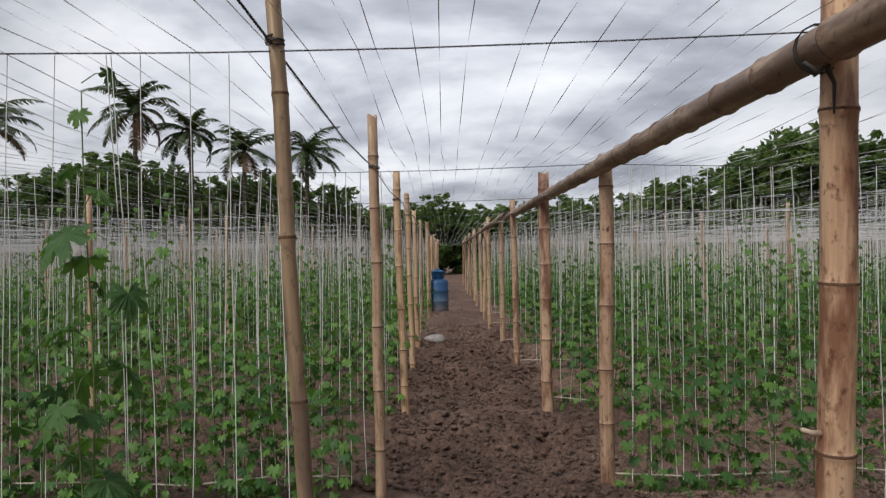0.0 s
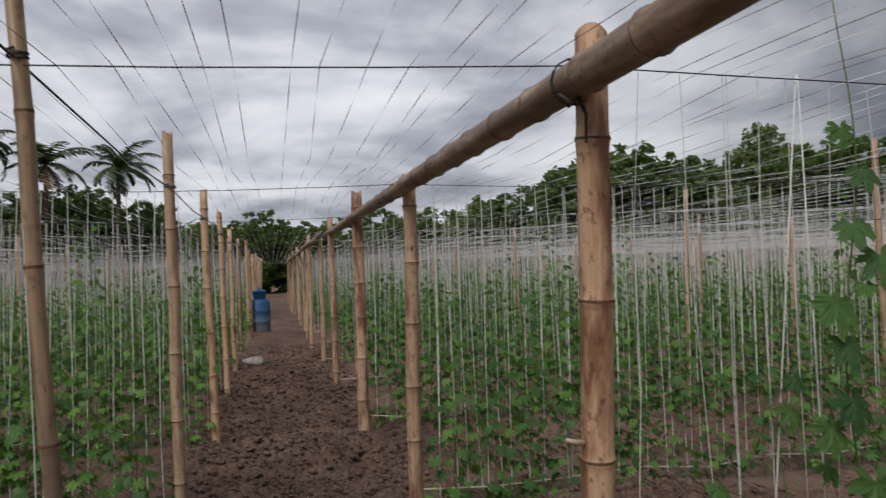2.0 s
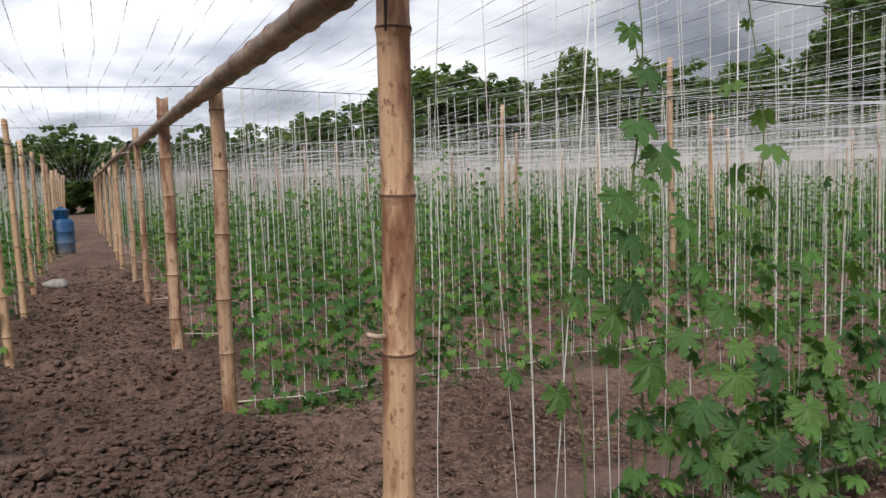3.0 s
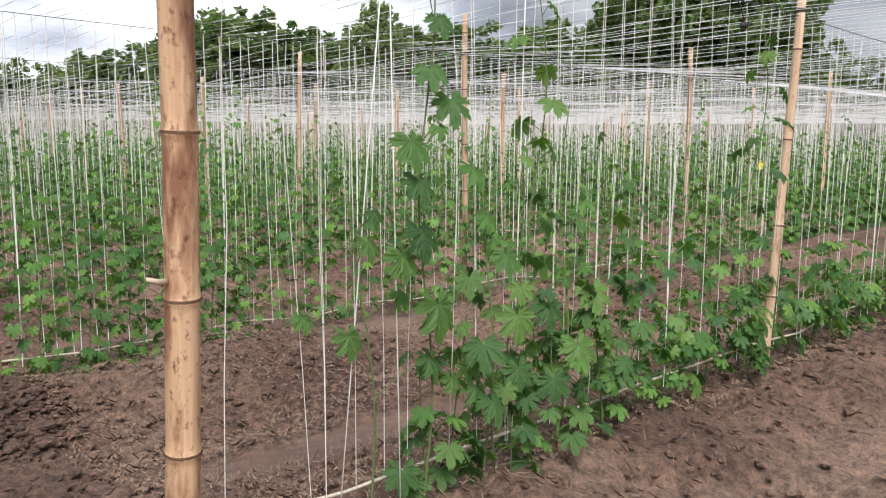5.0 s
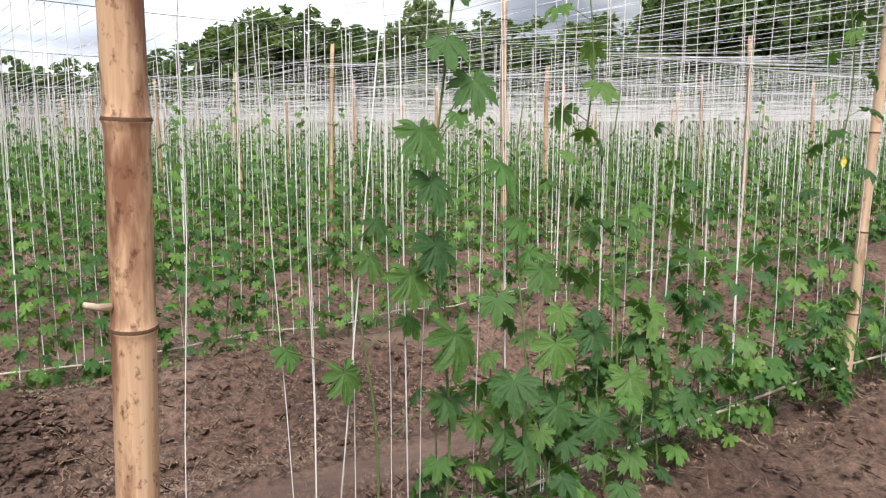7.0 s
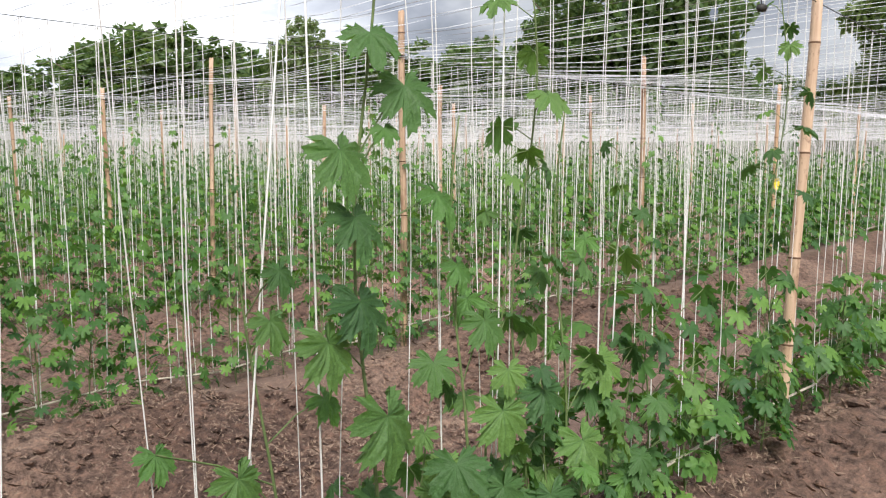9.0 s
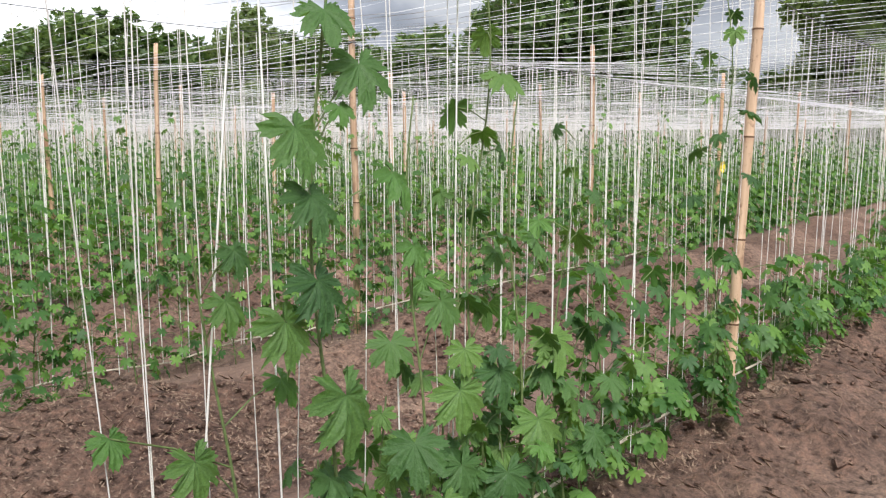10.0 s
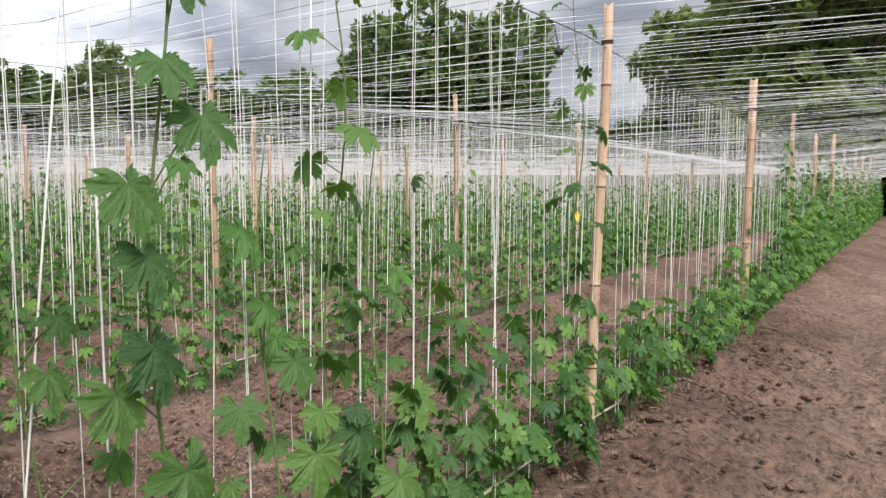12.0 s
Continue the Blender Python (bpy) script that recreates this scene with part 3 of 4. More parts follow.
def overhead():
    r = random.Random(77)
    V, F = [], []
    x = X_LO
    while x < X_HI:
        x += r.uniform(0.06, 0.14)
        pts = []
        skew = r.uniform(-0.05, 0.05)
        for k in range(-2, ROWS_N):
            y = row_y(k, x)
            pts.append((x + skew * (k / ROWS_N) + r.gauss(0, 0.012), y, wire_z(k, x) + 0.004))
            if k < ROWS_N - 1:
                pts.append((x + skew * (k / ROWS_N) + r.gauss(0, 0.012), y + PITCH / 2, wire_z(k, x) - r.uniform(0.0, 0.07)))
        near = 10 if -6 < x < 4 else 0
        pieces = [tube(pts[max(0, near - 1):], [min(0.003, 0.0007 + 0.00016 * (i + near)) for i in range(len(pts) - max(0, near - 1))], 3, False)]
        if near:
            fine = [Vector(pts[i]).lerp(Vector(pts[i + 1]), q / 10) for i in range(near - 1) for q in range(10)]
            pieces.append(ribbon(fine, 0.0012, r.uniform(0.25, 0.75), r.uniform(0, 6)))
        tv, tf = join(*pieces)
        o = len(V)
        V += tv
        F += [tuple(i + o for i in g) for g in tf]
    ob = put("overhead_net", mesh_of("overhead_net", V, F, NET_TWINE))
    tagged(ob, "overhead net of thin pale strings over the field", "string", kind="stuff")


overhead()
# dark wire along the aisle from post to post
pts = []
for j in range(-2, ROWS_N):
    y = ROW0 + PITCH * j
    pts.append((-0.335, y, 2.03 + (0.12 if j < 0 else 0)))
    if j < ROWS_N - 1:
        pts.append((-0.34, y + 1.4, 2.005 + (0.06 if j < 0 else 0)))
tagged(put("aisle_wire", mesh_of("aisle_wire", *tube(pts, [0.0035] * len(pts), 6), WIRE)), "dark twisted wire along the aisle posts", "wire")


# a small dark clip hanging from the wire beside the slim post
clip_ob = put("wire_clip", mesh_of("wire_clip", *join(tube([(-0.02, 0, -0.045), (-0.012, 0, -0.05), (0.014, 0, -0.048), (0.02, 0, -0.04)], [0.012, 0.016, 0.016, 0.011], 6),
                                                   tube([(0, 0, -0.04), (-0.012, 0.004, 0.0), (-0.03, 0.008, 0.05)], [0.0022] * 3, 5)), TIE), None, pose(3.74, row_y(0, 3.74), wire_z(0, 3.74) - 0.05))
tagged(clip_ob, "small dark clip hanging from the trellis wire", "clip")


# ---- leaves and vines ----
LOBE = radians(46)


def leaf_template(n, teeth, rings):
    """A palmate gourd leaf of seven toothed lobes, unit size, stalk at the origin, tip towards +y."""
    vs, fs = [(0, 0, 0)], []
    spread = LOBE * 3.38
    for ring_no in range(rings):
        k = (ring_no + 1) / rings
        for i in range(n):
            a = -spread + 2 * spread * i / (n - 1)
            u = a / LOBE
            d = min(1.0, abs(u - round(u)) * 2)
            size = float(np.interp(abs(u), [0, 1, 2, 3, 3.4], [1.0, 0.9, 0.76, 0.6, 0.4]))
            rad = size * (1 - 0.17 * d - 0.33 * max(0.0, (d - 0.62) / 0.38) ** 1.5)
            if ring_no == rings - 1:
                rad *= 1 + teeth * (1 if i % 2 else -1)
            rad *= k * 0.66
            x, y = math.sin(a) * rad, math.cos(a) * rad
            vs.append((x, y, -0.5 * (x * x + y * y) + 0.1 * rad * d * k - 0.05 * rad * (1 - d)))
    for i in range(n - 1):
        fs.append((0, i + 2, i + 1))
        for q in range(rings - 1):
            o = 1 + q * n + i
            fs += [(o, o + 1, o + n + 1), (o, o + n + 1, o + n)]
    return np.array(vs), np.array(fs)


FINE, MEDIUM, COARSE = leaf_template(65, 0.075, 2), leaf_template(29, 0.05, 1), leaf_template(15, 0.0, 1)


def leaf_frame(r, out, droop):
    """Axes of a leaf whose tip points along the way out (an angle) and down by droop."""
    y = Vector((math.cos(out) * math.cos(droop), math.sin(out) * math.cos(droop), -math.sin(droop)))
    x = y.cross(Vector((0, 0, 1))).normalized()
    x = (x + Vector((0, 0, r.uniform(-0.3, 0.3)))).normalized()
    z = x.cross(y).normalized()
    x = y.cross(z)
    return np.array([x, y, z])


def assemble(leaves, template):
    tv, tf = template
    n = len(leaves)
    if not n:
        return np.zeros((0, 3)), np.zeros((0, 3), int)
    P = np.array([l[0] for l in leaves])
    A = np.array([l[1] for l in leaves])
    S = np.array([l[2] for l in leaves])
    V = np.einsum("vk,nkj->nvj", tv, A) * S[:, None, None] + P[:, None, :]
    F = tf[None] + (np.arange(n) * len(tv))[:, None, None]
    return V.reshape(-1, 3), F.reshape(-1, 3)


def vine_plan(r, height, bush, size, spread=0.16, rate=0.07):
    """Stem points, leaf stalks and leaves of one plant rooted at the origin."""
    stems, stalks, leaves = [], [], []
    main = []
    h, a = 0.0, r.uniform(0, 6)
    while h < height:
        main.append((0.02 * math.sin(a + h * 5), 0.02 * math.cos(a + h * 6), h))
        h += 0.1
    if len(main) > 1:
        stems.append(main)
    h = 0.06
    ang = r.uniform(0, 6.28)
    while h < height:
        ang += 2.4 + r.uniform(-0.5, 0.5)
        fade = 1.0 if h < height * 0.75 else 0.65
        l = r.uniform(0.05, 0.13) * fade
        p0 = Vector((0.02 * math.sin(a + h * 5), 0.02 * math.cos(a + h * 6), h))
        p1 = p0 + Vector((math.cos(ang) * l, math.sin(ang) * l, 0.035))
        stalks.append((p0, p1))
        leaves.append((tuple(p1), leaf_frame(r, ang + r.uniform(-0.5, 0.5), r.uniform(0.3, 1.15)), size * fade * r.uniform(0.75, 1.2)))
        h += rate * r.uniform(0.6, 1.5)
    for _ in range(bush):
        ang = r.uniform(0, 6.28)
        d, hh = r.uniform(0.03, spread), r.uniform(0.03, min(0.75, height * 0.8))
        p1 = Vector((math.cos(ang) * d * 1.7, math.sin(ang) * d * 0.65, hh))
        stalks.append((Vector((0, 0, hh * 0.75)), p1))
        leaves.append((tuple(p1), leaf_frame(r, ang + r.uniform(-0.8, 0.8), r.uniform(0.2, 1.2)), size * r.uniform(0.7, 1.25)))
    return stems, stalks, leaves


def stems_mesh(stems, stalks, thick=0.004):
    pieces = [tube(s, [thick * (1 - 0.6 * i / len(s)) for i in range(len(s))], 5) for s in stems]
    pieces += [tube([a, a.lerp(b, 0.5) + Vector((0, 0, 0.01)), b], [thick * 0.45] * 3, 3, False) for a, b in stalks]
    return join(*pieces)


PLANT_LABEL = "green climbing gourd vine with lobed leaves on strings"
PLANT_GROUP = "vines along the trellis rows"
LEAF_MESHES = []
for k in range(4):
    tv = FINE[0].copy()
    rk = np.random.RandomState(k)
    tv[1:, 2] += rk.uniform(-0.06, 0.06, len(tv) - 1)
    tv[1:, :2] *= 1 + rk.uniform(-0.07, 0.07, (len(tv) - 1, 1))
    LEAF_MESHES.append(mesh_of("leaf", tv, FINE[1], LEAF_NEAR if k < 3 else LEAF_YOUNG))


def near_vine(x, y, height, bush, size, seed, spread=0.16, rate=0.07):
    """A plant whose leaves can be told apart: each one is a part."""
    r = random.Random(seed)
    stems, stalks, leaves = vine_plan(r, height, bush, size, spread, rate)
    ob = put("gourd_vine", mesh_of("gourd_vine", *stems_mesh(stems, stalks), STEM), None, pose(x, y, ground_z(x, y)))
    tagged(ob, PLANT_LABEL, "vine", PLANT_GROUP)
    for p, ax, s in leaves:
        m = Matrix.Translation(p) @ Matrix(ax.T.tolist()).to_4x4() @ Matrix.Scale(s, 4)
        put("leaf", LEAF_MESHES[r.choice((0, 1, 2, 0, 1, 2, 0, 3))], ob, m)
    return ob


def mid_vine(variants, height, bush, size, seed, template, spread=0.16, rate=0.07):
    """A plant with its leaves in one part, to be copied."""
    r = random.Random(seed)
    stems, stalks, leaves = vine_plan(r, height, bush, size, spread, rate)
    ob = put("gourd_vine", mesh_of("gourd_vine", *stems_mesh(stems, stalks), STEM), None, pose(0, 0, 0))
    tagged(ob, PLANT_LABEL, "vine", PLANT_GROUP)
    v, f = assemble(leaves, template)
    put("foliage", mesh_of("foliage", v, f, LEAF_YOUNG if seed == 406 else LEAF), ob)
    variants.append(ob)


def trained_vine(x, y, height, leaves, seed, lean=0.0):
    """A vine tied to a string, with large hanging leaves on long stalks: leaf x, y, z, size."""
    r = random.Random(seed)
    g = ground_z(x, y)

    def stem_at(h):
        return Vector((lean * h + 0.018 * math.sin(5 * h), 0.015 * math.cos(6 * h), h))

    stem = [stem_at(height * i / 24) for i in range(25)]
    stalks, placed = [], []
    for lx, ly, lz, size in leaves:
        p = Vector((lx - x, ly - y, lz - g + size * 0.3))
        h = max(0.05, min(height, p.z - r.uniform(0.05, 0.14)))
        stalks.append((stem_at(h), p))
        out = -math.pi / 2 + r.uniform(-0.55, 0.3) + 0.8 * (lx - x - lean * h)
        placed.append((p, leaf_frame(r, out, r.uniform(0.75, 1.2)), size * 1.12))
    ob = put("gourd_vine", mesh_of("gourd_vine", *stems_mesh([stem], stalks, 0.0045), STEM), None, pose(x, y, g))
    tagged(ob, "tall gourd vine with large drooping lobed leaves", "vine", PLANT_GROUP)
    for p, ax, size in placed:
        put("leaf", LEAF_MESHES[r.choice((0, 1, 2, 0, 1, 2, 3))], ob, Matrix.Translation(p) @ Matrix(ax.T.tolist()).to_4x4() @ Matrix.Scale(size, 4))
    return ob


trained_vine(1.77, 1.87, 2.0, ((1.75, 1.83, 1.57, 0.1), (1.83, 1.83, 1.48, 0.115), (1.79, 1.84, 1.42, 0.055), (1.66, 1.8, 1.36, 0.125), (1.69, 1.8, 1.25, 0.11),
                               (1.96, 1.88, 1.28, 0.11), (1.7, 1.8, 1.1, 0.122), (1.63, 1.8, 1.04, 0.118), (1.76, 1.8, 0.87, 0.156), (1.8, 1.85, 1.72, 0.09), (1.74, 1.85, 1.84, 0.08)), 300)
trained_vine(1.62, 1.94, 1.0, ((1.6, 1.9, 1.17, 0.065), (1.58, 1.9, 1.08, 0.08), (1.69, 1.9, 0.92, 0.078), (1.51, 1.9, 0.81, 0.1), (1.39, 1.95, 0.88, 0.07), (1.76, 1.85, 0.71, 0.11)), 301, -0.05)
trained_vine(2.1, 1.95, 1.25, ((2.16, 1.93, 0.98, 0.113), (1.97, 1.9, 0.93, 0.095), (2.17, 1.88, 0.77, 0.137), (2.0, 1.86, 0.7, 0.13), (2.04, 1.9, 1.13, 0.085), (2.2, 1.9, 0.58, 0.12), (2.05, 1.87, 0.5, 0.125)), 302)
trained_vine(2.5, 1.97, 1.3, ((2.52, 1.93, 1.09, 0.118), (2.62, 1.93, 0.8, 0.137), (2.34, 1.9, 0.78, 0.135), (2.51, 1.9, 0.6, 0.16), (2.7, 1.93, 0.62, 0.12), (2.38, 1.9, 0.5, 0.13)), 303)
# low bushy vines of the near row: x, height, bush, leaf size
for k, (x, h, b, s) in enumerate((
    (1.84, 0.6, 5, 0.11), (1.98, 0.7, 8, 0.11), (2.16, 0.6, 8, 0.105), (2.24, 1.2, 5, 0.1), (2.34, 2.1, 7, 0.095),
    (2.46, 0.65, 10, 0.105), (2.6, 0.65, 10, 0.105), (2.74, 1.2, 8, 0.1), (2.88, 0.7, 12, 0.1), (3.9, 2.1, 8, 0.095), (-0.79, 1.78, 10, 0.125), (-0.9, 1.0, 8, 0.12), (-0.66, 0.6, 6, 0.1), (-0.82, 1.35, 8, 0.12), (-1.36, 0.6, 6, 0.1),
)):
    near_vine(x, row_y(0, x) - 0.02, h, b, s, 310 + k, 0.17, 0.09)

variants = []
for k, (h, b, s) in enumerate(((0.6, 22, 0.085), (0.8, 24, 0.085), (1.2, 36, 0.078), (1.4, 38, 0.078), (0.5, 20, 0.088), (1.5, 38, 0.075), (2.0, 28, 0.08), (0.95, 34, 0.078))):
    mid_vine(variants, h, b, s, 400 + k, MEDIUM, 0.16, 0.04)
rv = random.Random(9)
used = set()
for j in range(3):
    spans = [(3.0 if j == 0 else 1.3, 9.5), (-7.0, -0.5 if j else -1.2)]
    for x0, x1 in spans:
        x = x0
        while x < x1:
            pick = rv.choice((0, 0, 4, 0, 4, 4, 1, 7, 4) if j == 0 and x > 0 else (1, 2, 2, 3, 3, 3, 5, 5, 7, 6))
            y = row_y(j, x) + rv.uniform(-0.05, 0.05)
            m = pose(x, y, ground_z(x, y), 0, 0, rv.choice((0, 180)) + rv.uniform(-25, 25))
            if pick in used:
                copy_thing(variants[pick], m)
            else:
                variants[pick].matrix_basis = m
                used.add(pick)
            x += rv.uniform(0.16, 0.3) if j == 0 else rv.uniform(0.2, 0.36) if j == 1 and x > 0 else rv.uniform(0.12, 0.24)

# farther rows: too many plants to count
for j in range(ROWS_N):
    r = random.Random(600 + j)
    leaves = []
    tpl = MEDIUM if j < 5 else COARSE
    spans = [(9.5, X_HI), (X_LO, -7.0)] if j < 3 else [(1.3, X_HI), (X_LO, -0.6)]
    for x0, x1 in spans:
        x = x0
        while x < x1:
            x += r.uniform(0.13, 0.26) * (1.3 if abs(x) > 14 else 1)
            y = row_y(j, x)
            g = ground_z(x, y)
            h = r.choice((0.9, 1.1, 1.25, 1.35, 1.4, 1.45, 1.65))
            _, _, ls = vine_plan(r, h, 20, 0.1, 0.18, 0.036)
            leaves += [((p[0] + x, p[1] + y, p[2] + g), ax, s) for p, ax, s in ls]
    v, f = assemble(leaves, tpl)
    ob = put("vine_foliage", mesh_of("vine_foliage", v, f, LEAF))
    tagged(ob, "dense green gourd foliage along a far trellis row", "vines", kind="stuff")

# a yellow blossom on a vine
bm = bmesh.new()
for k in range(5):
    a = 2 * math.pi * k / 5
    vs = [bm.verts.new((0.006 * math.cos(a + s), 0.01, 0.006 * math.sin(a + s))) for s in (-0.6, 0.6)]
    vs += [bm.verts.new((0.024 * math.cos(a + s), -0.004, 0.024 * math.sin(a + s))) for s in (0.5, 0, -0.5)]
    bm.faces.new(vs)
bloom = part("blossom", bm, plain_material("yellow_petal", (0.85, 0.7, 0.06), 0.6, 60, 0.1), None)
bloom.location = (4.01, 2.06, 1.274)
tagged(bloom, "small yellow gourd blossom on the vine", "flower")


# ---- drum, bucket and sack in the aisle ----
def lathe(profile, sides=28):
    vs = [(math.cos(2 * math.pi * s / sides) * r, math.sin(2 * math.pi * s / sides) * r, z) for r, z in profile for s in range(sides)]
    fs = [(i * sides + s, i * sides + (s + 1) % sides, (i + 1) * sides + (s + 1) % sides, (i + 1) * sides + s) for i in range(len(profile) - 1) for s in range(sides)]
    fs += [tuple(range(sides - 1, -1, -1)), tuple(range((len(profile) - 1) * sides, len(profile) * sides))]
    return vs, fs


def drum_material():
    m = Mat("dusty_blue_plastic", 0.5)
    v = m.coords()
    tc = m.n.new("ShaderNodeSeparateXYZ")
    m.link(v, tc.inputs[0])
    n = m.noise(v, 6, 5)
    add = m.n.new("ShaderNodeMath")
    add.operation = "MULTIPLY_ADD"
    add.inputs[1].default_value = 0.35
    m.link(n, add.inputs[0])
    m.link(tc.outputs["Z"], add.inputs[2])
    m.base(m.ramp(add.outputs[0], [(0.25, (0.2, 0.19, 0.2)), (0.5, (0.1, 0.17, 0.26)), (0.8, (0.03, 0.11, 0.26))]))
    return m.m


DRUM = drum_material()
DX, DY = -0.14, 21.9
drum = put("water_drum", mesh_of("water_drum", *lathe([(0.27, 0), (0.29, 0.02), (0.295, 0.1), (0.295, 0.28), (0.305, 0.3), (0.305, 0.33), (0.295, 0.35), (0.295, 0.56), (0.305, 0.58), (0.305, 0.61), (0.295, 0.63), (0.29, 0.82), (0.27, 0.87), (0.24, 0.88), (0.235, 0.86)]), DRUM), None, pose(DX, DY, ground_z(DX, DY) - 0.02))
tagged(drum, "blue plastic drum with a mud-stained lower half", "drum")
put("lid", mesh_of("lid", *lathe([(0.245, 0.862), (0.245, 0.9), (0.22, 0.91), (0.05, 0.912)]), plain_material("blue_lid", (0.03, 0.12, 0.28), 0.45, 10)), drum, None, "blue drum lid")
jug = put("plastic_bucket", mesh_of("plastic_bucket", *lathe([(0.15, 0), (0.17, 0.02), (0.19, 0.2), (0.2, 0.205), (0.2, 0.225), (0.12, 0.24), (0.06, 0.27), (0.055, 0.3)]), plain_material("bright_blue_plastic", (0.03, 0.14, 0.32), 0.4, 12)), None, pose(DX + 0.01, DY, ground_z(DX, DY) - 0.02 + 0.912))
tagged(jug, "blue plastic bucket standing on the drum", "bucket")

bm = bmesh.new()
bmesh.ops.create_icosphere(bm, subdivisions=3, radius=1)
for v in bm.verts:
    n = noise.noise(v.co * 1.7) * 0.25 + noise.noise(v.co * 5) * 0.08
    v.co = Vector((v.co.x * 0.19 * (1 + n), v.co.y * 0.13 * (1 + n), max(v.co.z, -0.7) * 0.1 * (1 + n)))
sack = part("crumpled_sack", bm, plain_material("dusty_white_plastic", (0.5, 0.45, 0.43), 0.6, 14), None)
sack.location = (-0.11, 13.9, ground_z(0, 13.9) + 0.08)
tagged(sack, "crumpled dusty white sack lying on the soil", "sack")


# ---- trees behind the field ----
def crown_cards(r, centre, radii, n, size):
    """Many small leaf blades grouped into clumps."""
    V, F = [], []
    clumps = max(14, n // 26)
    for _ in range(clumps):
        u, t = r.uniform(0, 6.283), math.acos(r.uniform(-0.75, 1))
        k = r.uniform(0.5, 1.12)
        c = np.array([math.cos(u) * math.sin(t), math.sin(u) * math.sin(t), math.cos(t)]) * k * np.array(radii) + np.array(centre)
        cr = r.uniform(0.12, 0.27) * min(radii)
        for _ in range(n // clumps):
            d = np.array([r.gauss(0, 1), r.gauss(0, 1), r.gauss(0, 0.7)])
            d = d / (np.linalg.norm(d) + 1e-6) * cr * r.random() ** 0.4
            p = c + d
            a = np.array([r.gauss(0, 1), r.gauss(0, 1), r.gauss(0, 0.5)])
            a /= np.linalg.norm(a)
            b = np.cross(a, [r.gauss(0, 1), r.gauss(0, 1), r.gauss(0, 1)])
            b /= np.linalg.norm(b) + 1e-6
            s = size * r.uniform(0.6, 1.3)
            o = len(V)
            V += [tuple(p - a * s), tuple(p + b * s * 0.42 + a * s * 0.1), tuple(p + a * s), tuple(p - b * s * 0.42 + a * s * 0.1)]
            F.append((o, o + 1, o + 2, o + 3))
    return V, F


def make_tree(seed, height, width, material, n=9600):
    r = random.Random(seed)
    ob = tagged(new("tree"), "tall leafy green tree behind the field", "tree", "trees behind the field")
    th = height * 0.45
    trunk = [tube([(0, 0, -0.3), (r.uniform(-0.2, 0.2), r.uniform(-0.2, 0.2), th * 0.5), (r.uniform(-0.4, 0.4), 0, th), (0, 0, height * 0.75)], [0.26, 0.2, 0.15, 0.05], 8)]
    for _ in range(7):
        a, z0 = r.uniform(0, 6.28), r.uniform(th * 0.5, th * 1.2)
        l = width * r.uniform(0.25, 0.42)
        trunk.append(tube([(0, 0, z0), (math.cos(a) * l * 0.5, math.sin(a) * l * 0.5, z0 + l * 0.5), (math.cos(a) * l, math.sin(a) * l, z0 + l * 0.8)], [0.09, 0.06, 0.02], 6))
    put("trunk", mesh_of("trunk", *join(*trunk), BARK), ob)
    parts = []
    for k in range(8):
        a, d = r.uniform(0, 6.28), width * r.uniform(0.05, 0.3)
        rad = width * r.uniform(0.22, 0.34)
        cz = height * (0.2 + 0.075 * k)
        parts.append(crown_cards(r, (math.cos(a) * d, math.sin(a) * d, cz), (rad, rad, min(rad * 0.9, height - cz)), n // 8, 0.24))
    put("crown", mesh_of("crown", *join(*parts), material, False), ob)
    return ob


def make_palm(seed, height, frond, dry):
    r = random.Random(seed)
    ob = tagged(new("palm_tree"), "tall coconut palm with drooping fronds", "palm tree", "coconut palms behind the field")
    lean = r.uniform(-0.6, 0.6)
    put("trunk", mesh_of("trunk", *tube([(lean * (t - 1) ** 2, 0, height * t - 0.2 * (1 - t)) for t in (0, 0.25, 0.5, 0.75, 1)], [0.24, 0.19, 0.16, 0.15, 0.14], 8), BARK), ob)
    for k in range(20):
        a = k * 2.4 + r.uniform(-0.3, 0.3)
        up = 1.35 - 0.1 * k + r.uniform(-0.2, 0.2)
        L = frond * r.uniform(0.7, 1.15)
        wind = r.uniform(0.0, 0.35)
        pts, p, e = [], Vector((0, 0, height)), up
        for i in range(9):
            pts.append(p.copy())
            p = p + Vector((math.cos(a) * math.cos(e), math.sin(a) * math.cos(e), math.sin(e))) * (L / 8)
            p = p + Vector((-wind * 0.2 * i * L / 8, 0, 0))
            e -= 0.13 + 0.025 * i
        vs, fs = tube(pts, [0.035 - 0.003 * i for i in range(9)], 4, False)
        side = Vector((-math.sin(a), math.cos(a), 0))
        for i in range(34):
            q = i / 33 * 7.5 + 0.4
            i0 = min(7, int(q))
            c = pts[i0].lerp(pts[i0 + 1], q - i0)
            ll = L * 0.24 * math.sin(math.pi * (0.12 + 0.8 * i / 33))
            for sgn in (-1, 1):
                d = (side * sgn + (pts[i0 + 1] - pts[i0]).normalized() * 0.5 + Vector((0, 0, -0.2 - r.uniform(0, 0.6)))).normalized()
                w = (pts[i0 + 1] - pts[i0]).normalized() * 0.055
                o = len(vs)
                vs += [tuple(c - w), tuple(c + w), tuple(c + d * ll * 0.6 + w), tuple(c + d * ll)]
                fs += [(o, o + 1, o + 2), (o, o + 2, o + 3)]
        put("frond", mesh_of("frond", vs, fs, PALM_DRY if dry and k > 15 else PALM_LEAF, False), ob)
    return ob


def at_bearing(deg, dist):
    deg += float(np.interp(deg, [0, 15, 25, 32, 100], [-0.6, -0.6, 0.5, 3.2, 3.2]))
    return math.sin(radians(deg)) * dist, math.cos(radians(deg)) * dist


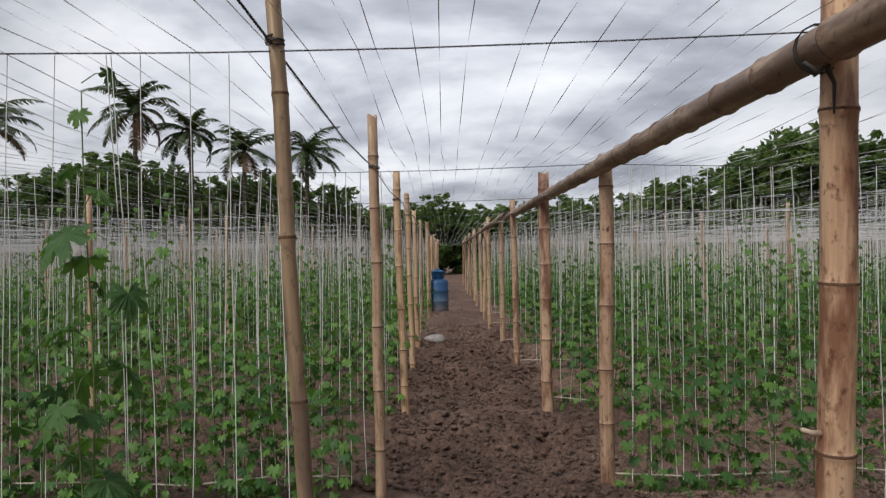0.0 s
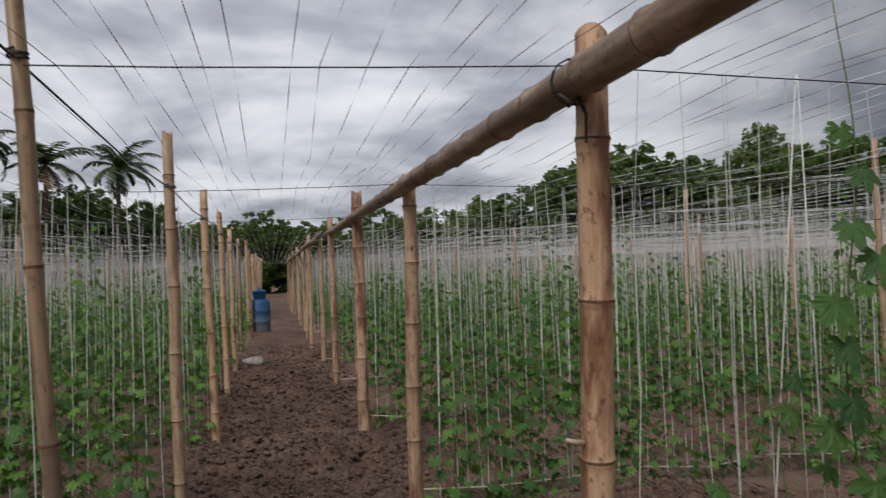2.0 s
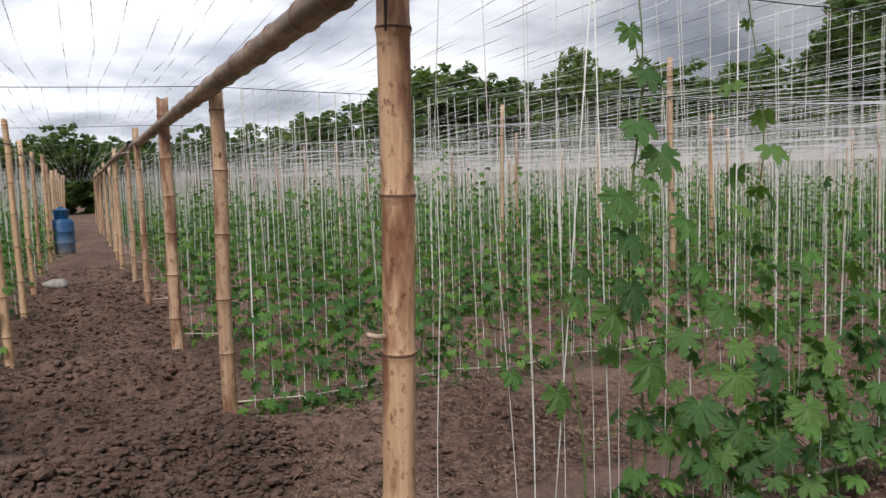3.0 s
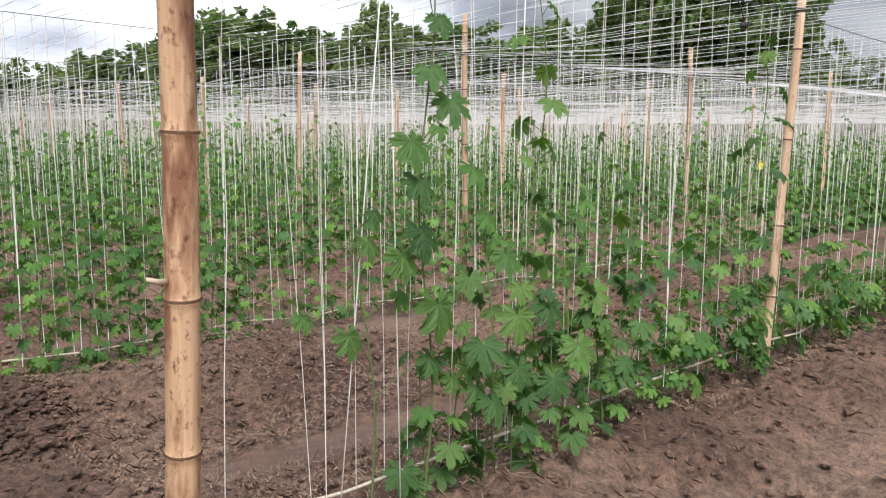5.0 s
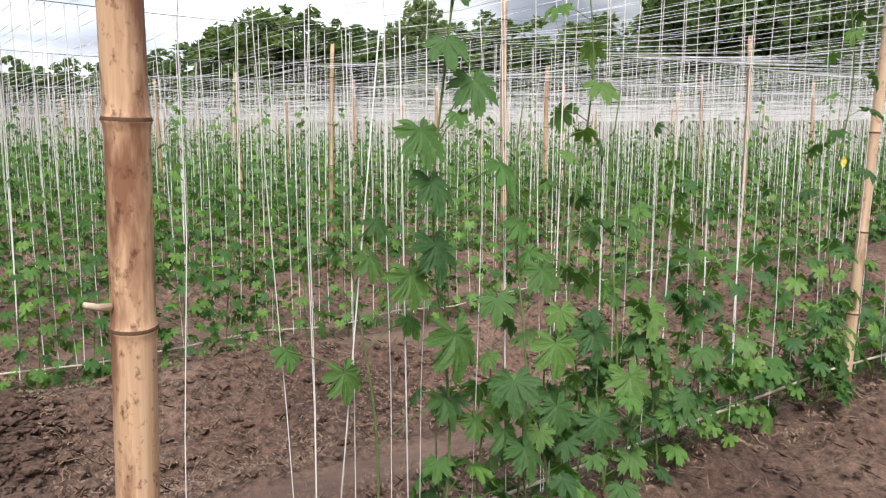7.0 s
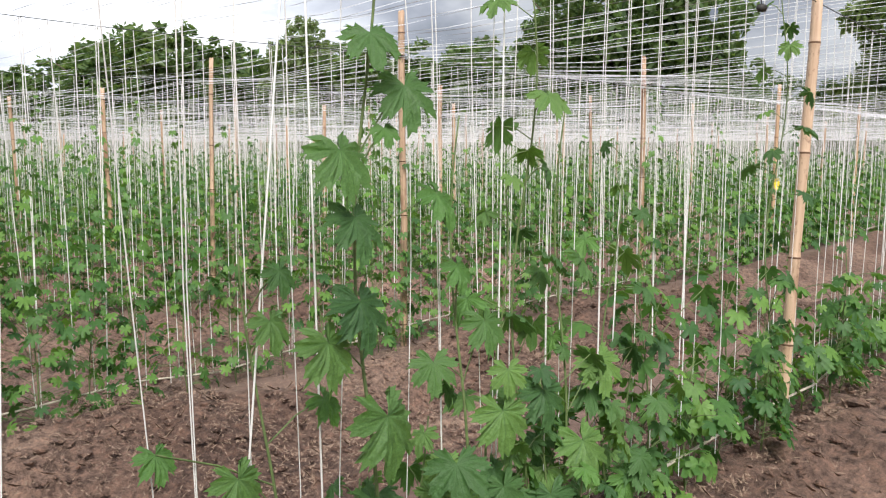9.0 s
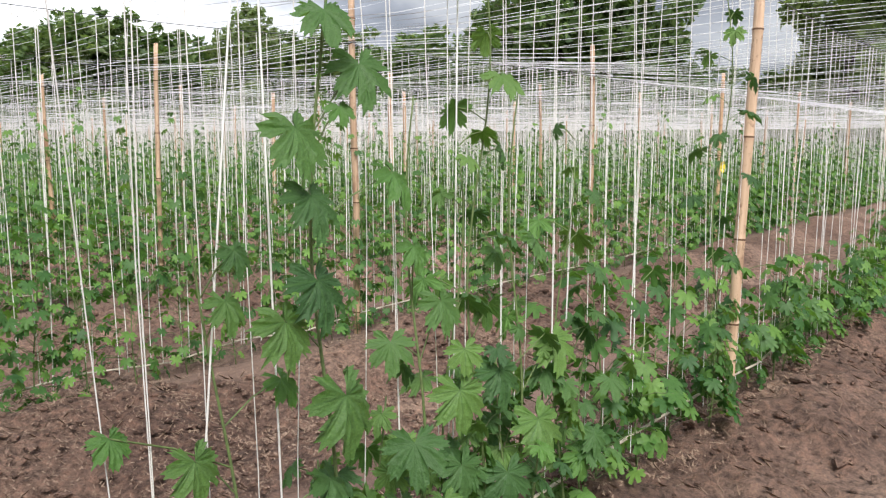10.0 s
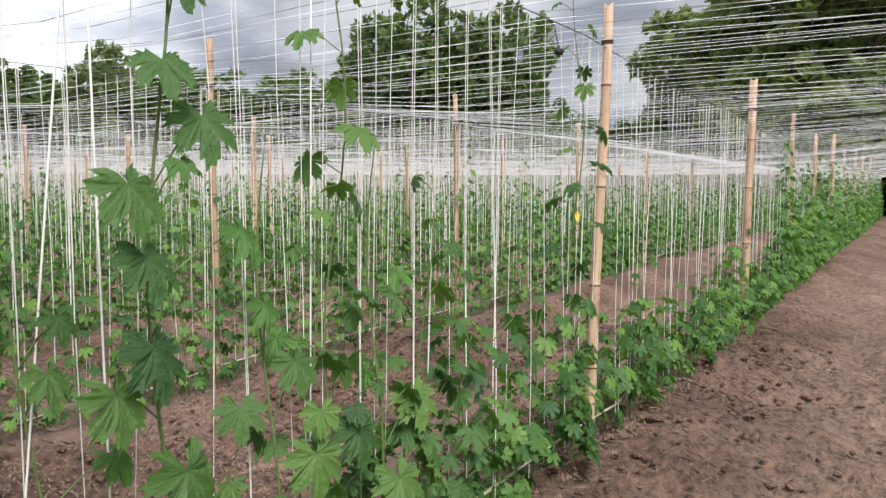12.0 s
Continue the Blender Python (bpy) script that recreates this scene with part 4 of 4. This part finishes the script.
TREES = [make_tree(31, 8, 7, TREE_LEAF), make_tree(32, 8, 8, TREE_LEAF), make_tree(33, 8, 6, TREE_PALE), make_tree(34, 8, 7, TREE_LEAF)]
first_tree = set()


def plant_tree(k, bearing, dist, height, wide=1.0, rot=None):
    x, y = at_bearing(bearing, dist)
    m = pose(x, y, -0.15, 0, 0, rt.uniform(0, 360) if rot is None else rot)
    s = height / 8
    ob = TREES[k] if k not in first_tree else copy_thing(TREES[k], m)
    first_tree.add(k)
    ob.matrix_basis = m @ Matrix.Diagonal((s * wide, s * wide, s, 1))


rt = random.Random(4)
# bearing from the aisle (degrees, clockwise), distance, height, spread
LINE = [
    (-36, 60, 6.3), (-32, 60, 6.2), (-29, 60, 6.0), (-26, 58, 8.8), (-23, 58, 9.2), (-20, 58, 9.0), (-17, 58, 8.8), (-13.5, 60, 8.8), (-10, 60, 8.6), (-7, 62, 7.6), (-4.5, 64, 6.6),
    (-2, 64, 6.2), (0.3, 66, 7.0), (2.6, 66, 6.2), (5, 66, 6.2), (7.6, 64, 6.4), (10, 62, 6.6), (12.5, 60, 6.6), (15, 58, 7.0), (17.5, 57, 7.4), (20, 56, 9.0), (22.5, 55, 9.8),
    (25, 54, 10.0), (27.6, 53, 9.8), (30, 52, 8.6), (32.5, 51, 8.8), (35, 50, 8.5), (38, 50, 8.6), (41, 50, 8.6), (44, 49, 8.6),
]
for i, (b, d, h) in enumerate(LINE):
    plant_tree(i % 4, b, d, h * rt.uniform(0.93, 1.0), 1.05)
# the tall trees beside the field
for b, d, h, w in ((31.2, 46, 9.6, 0.6), (48, 46, 9.8, 0.6), (51, 45, 11.2, 0.7), (54.5, 44, 12.0, 0.75), (58, 44, 11.4, 0.65), (63, 48, 6.0, 0.8), (66, 48, 5.5, 0.8), (71, 44, 11.5, 0.7), (75, 42, 13.5, 0.9), (80, 40, 15, 0.95), (86, 40, 14, 1.0), (93, 40, 13, 1.0)):
    plant_tree(2 if b > 69 else rt.choice((0, 1, 2, 3)), b, d, h, w)
# wood that closes the place behind the camera
for b in range(100, 326, 9):
    plant_tree(b % 4, b, 62 + rt.uniform(-4, 4), rt.uniform(6, 9), 1.2)

PALMS = [make_palm(61, 11.5, 3.4, True), make_palm(62, 10.5, 3.2, False)]
for k, (b, d, h) in enumerate(((-20.8, 56, 11.6), (-17.2, 57, 10.4), (-13.6, 58, 9.4), (-9.2, 58, 9.3), (-29.8, 52, 9.6))):
    x, y = at_bearing(b, d)
    src = PALMS[k % 2]
    m = pose(x, y, -0.15, 0, 0, 60 * k)
    ob = src if k < 2 else copy_thing(src, m)
    s = h / (11.5 if k % 2 == 0 else 10.5)
    ob.matrix_basis = m @ Matrix.Diagonal((1.0, 1.0, s, 1))


def far_wood():
    """Undergrowth between and behind the trees, too dense to count."""
    r = random.Random(88)
    V, F = [], []
    bs, hs = [l[0] for l in LINE] + [47, 59, 61, 69, 71, 110], [l[2] for l in LINE] + [9, 9, 4.6, 4.6, 9, 9]
    for k in range(170):
        b = -50 + 160 * k / 170 + r.uniform(-0.5, 0.5)
        h = float(np.interp(b, bs, hs)) * (r.uniform(0.84, 1.0) if b < -6 else r.uniform(0.72, 0.88))
        x, y = at_bearing(b, 68 - max(0.0, b - 10) * 0.3 + r.uniform(-2, 2))
        v, f = crown_cards(r, (x, y, h * 0.35), (1.9, 1.9, h * 0.65), 900, 0.3)
        o = len(V)
        V += v
        F += [tuple(i + o for i in g) for g in f]
    tagged(put("undergrowth", mesh_of("undergrowth", V, F, TREE_LEAF, False)), "dark green undergrowth below the far trees", "bushes", kind="stuff")


far_wood()
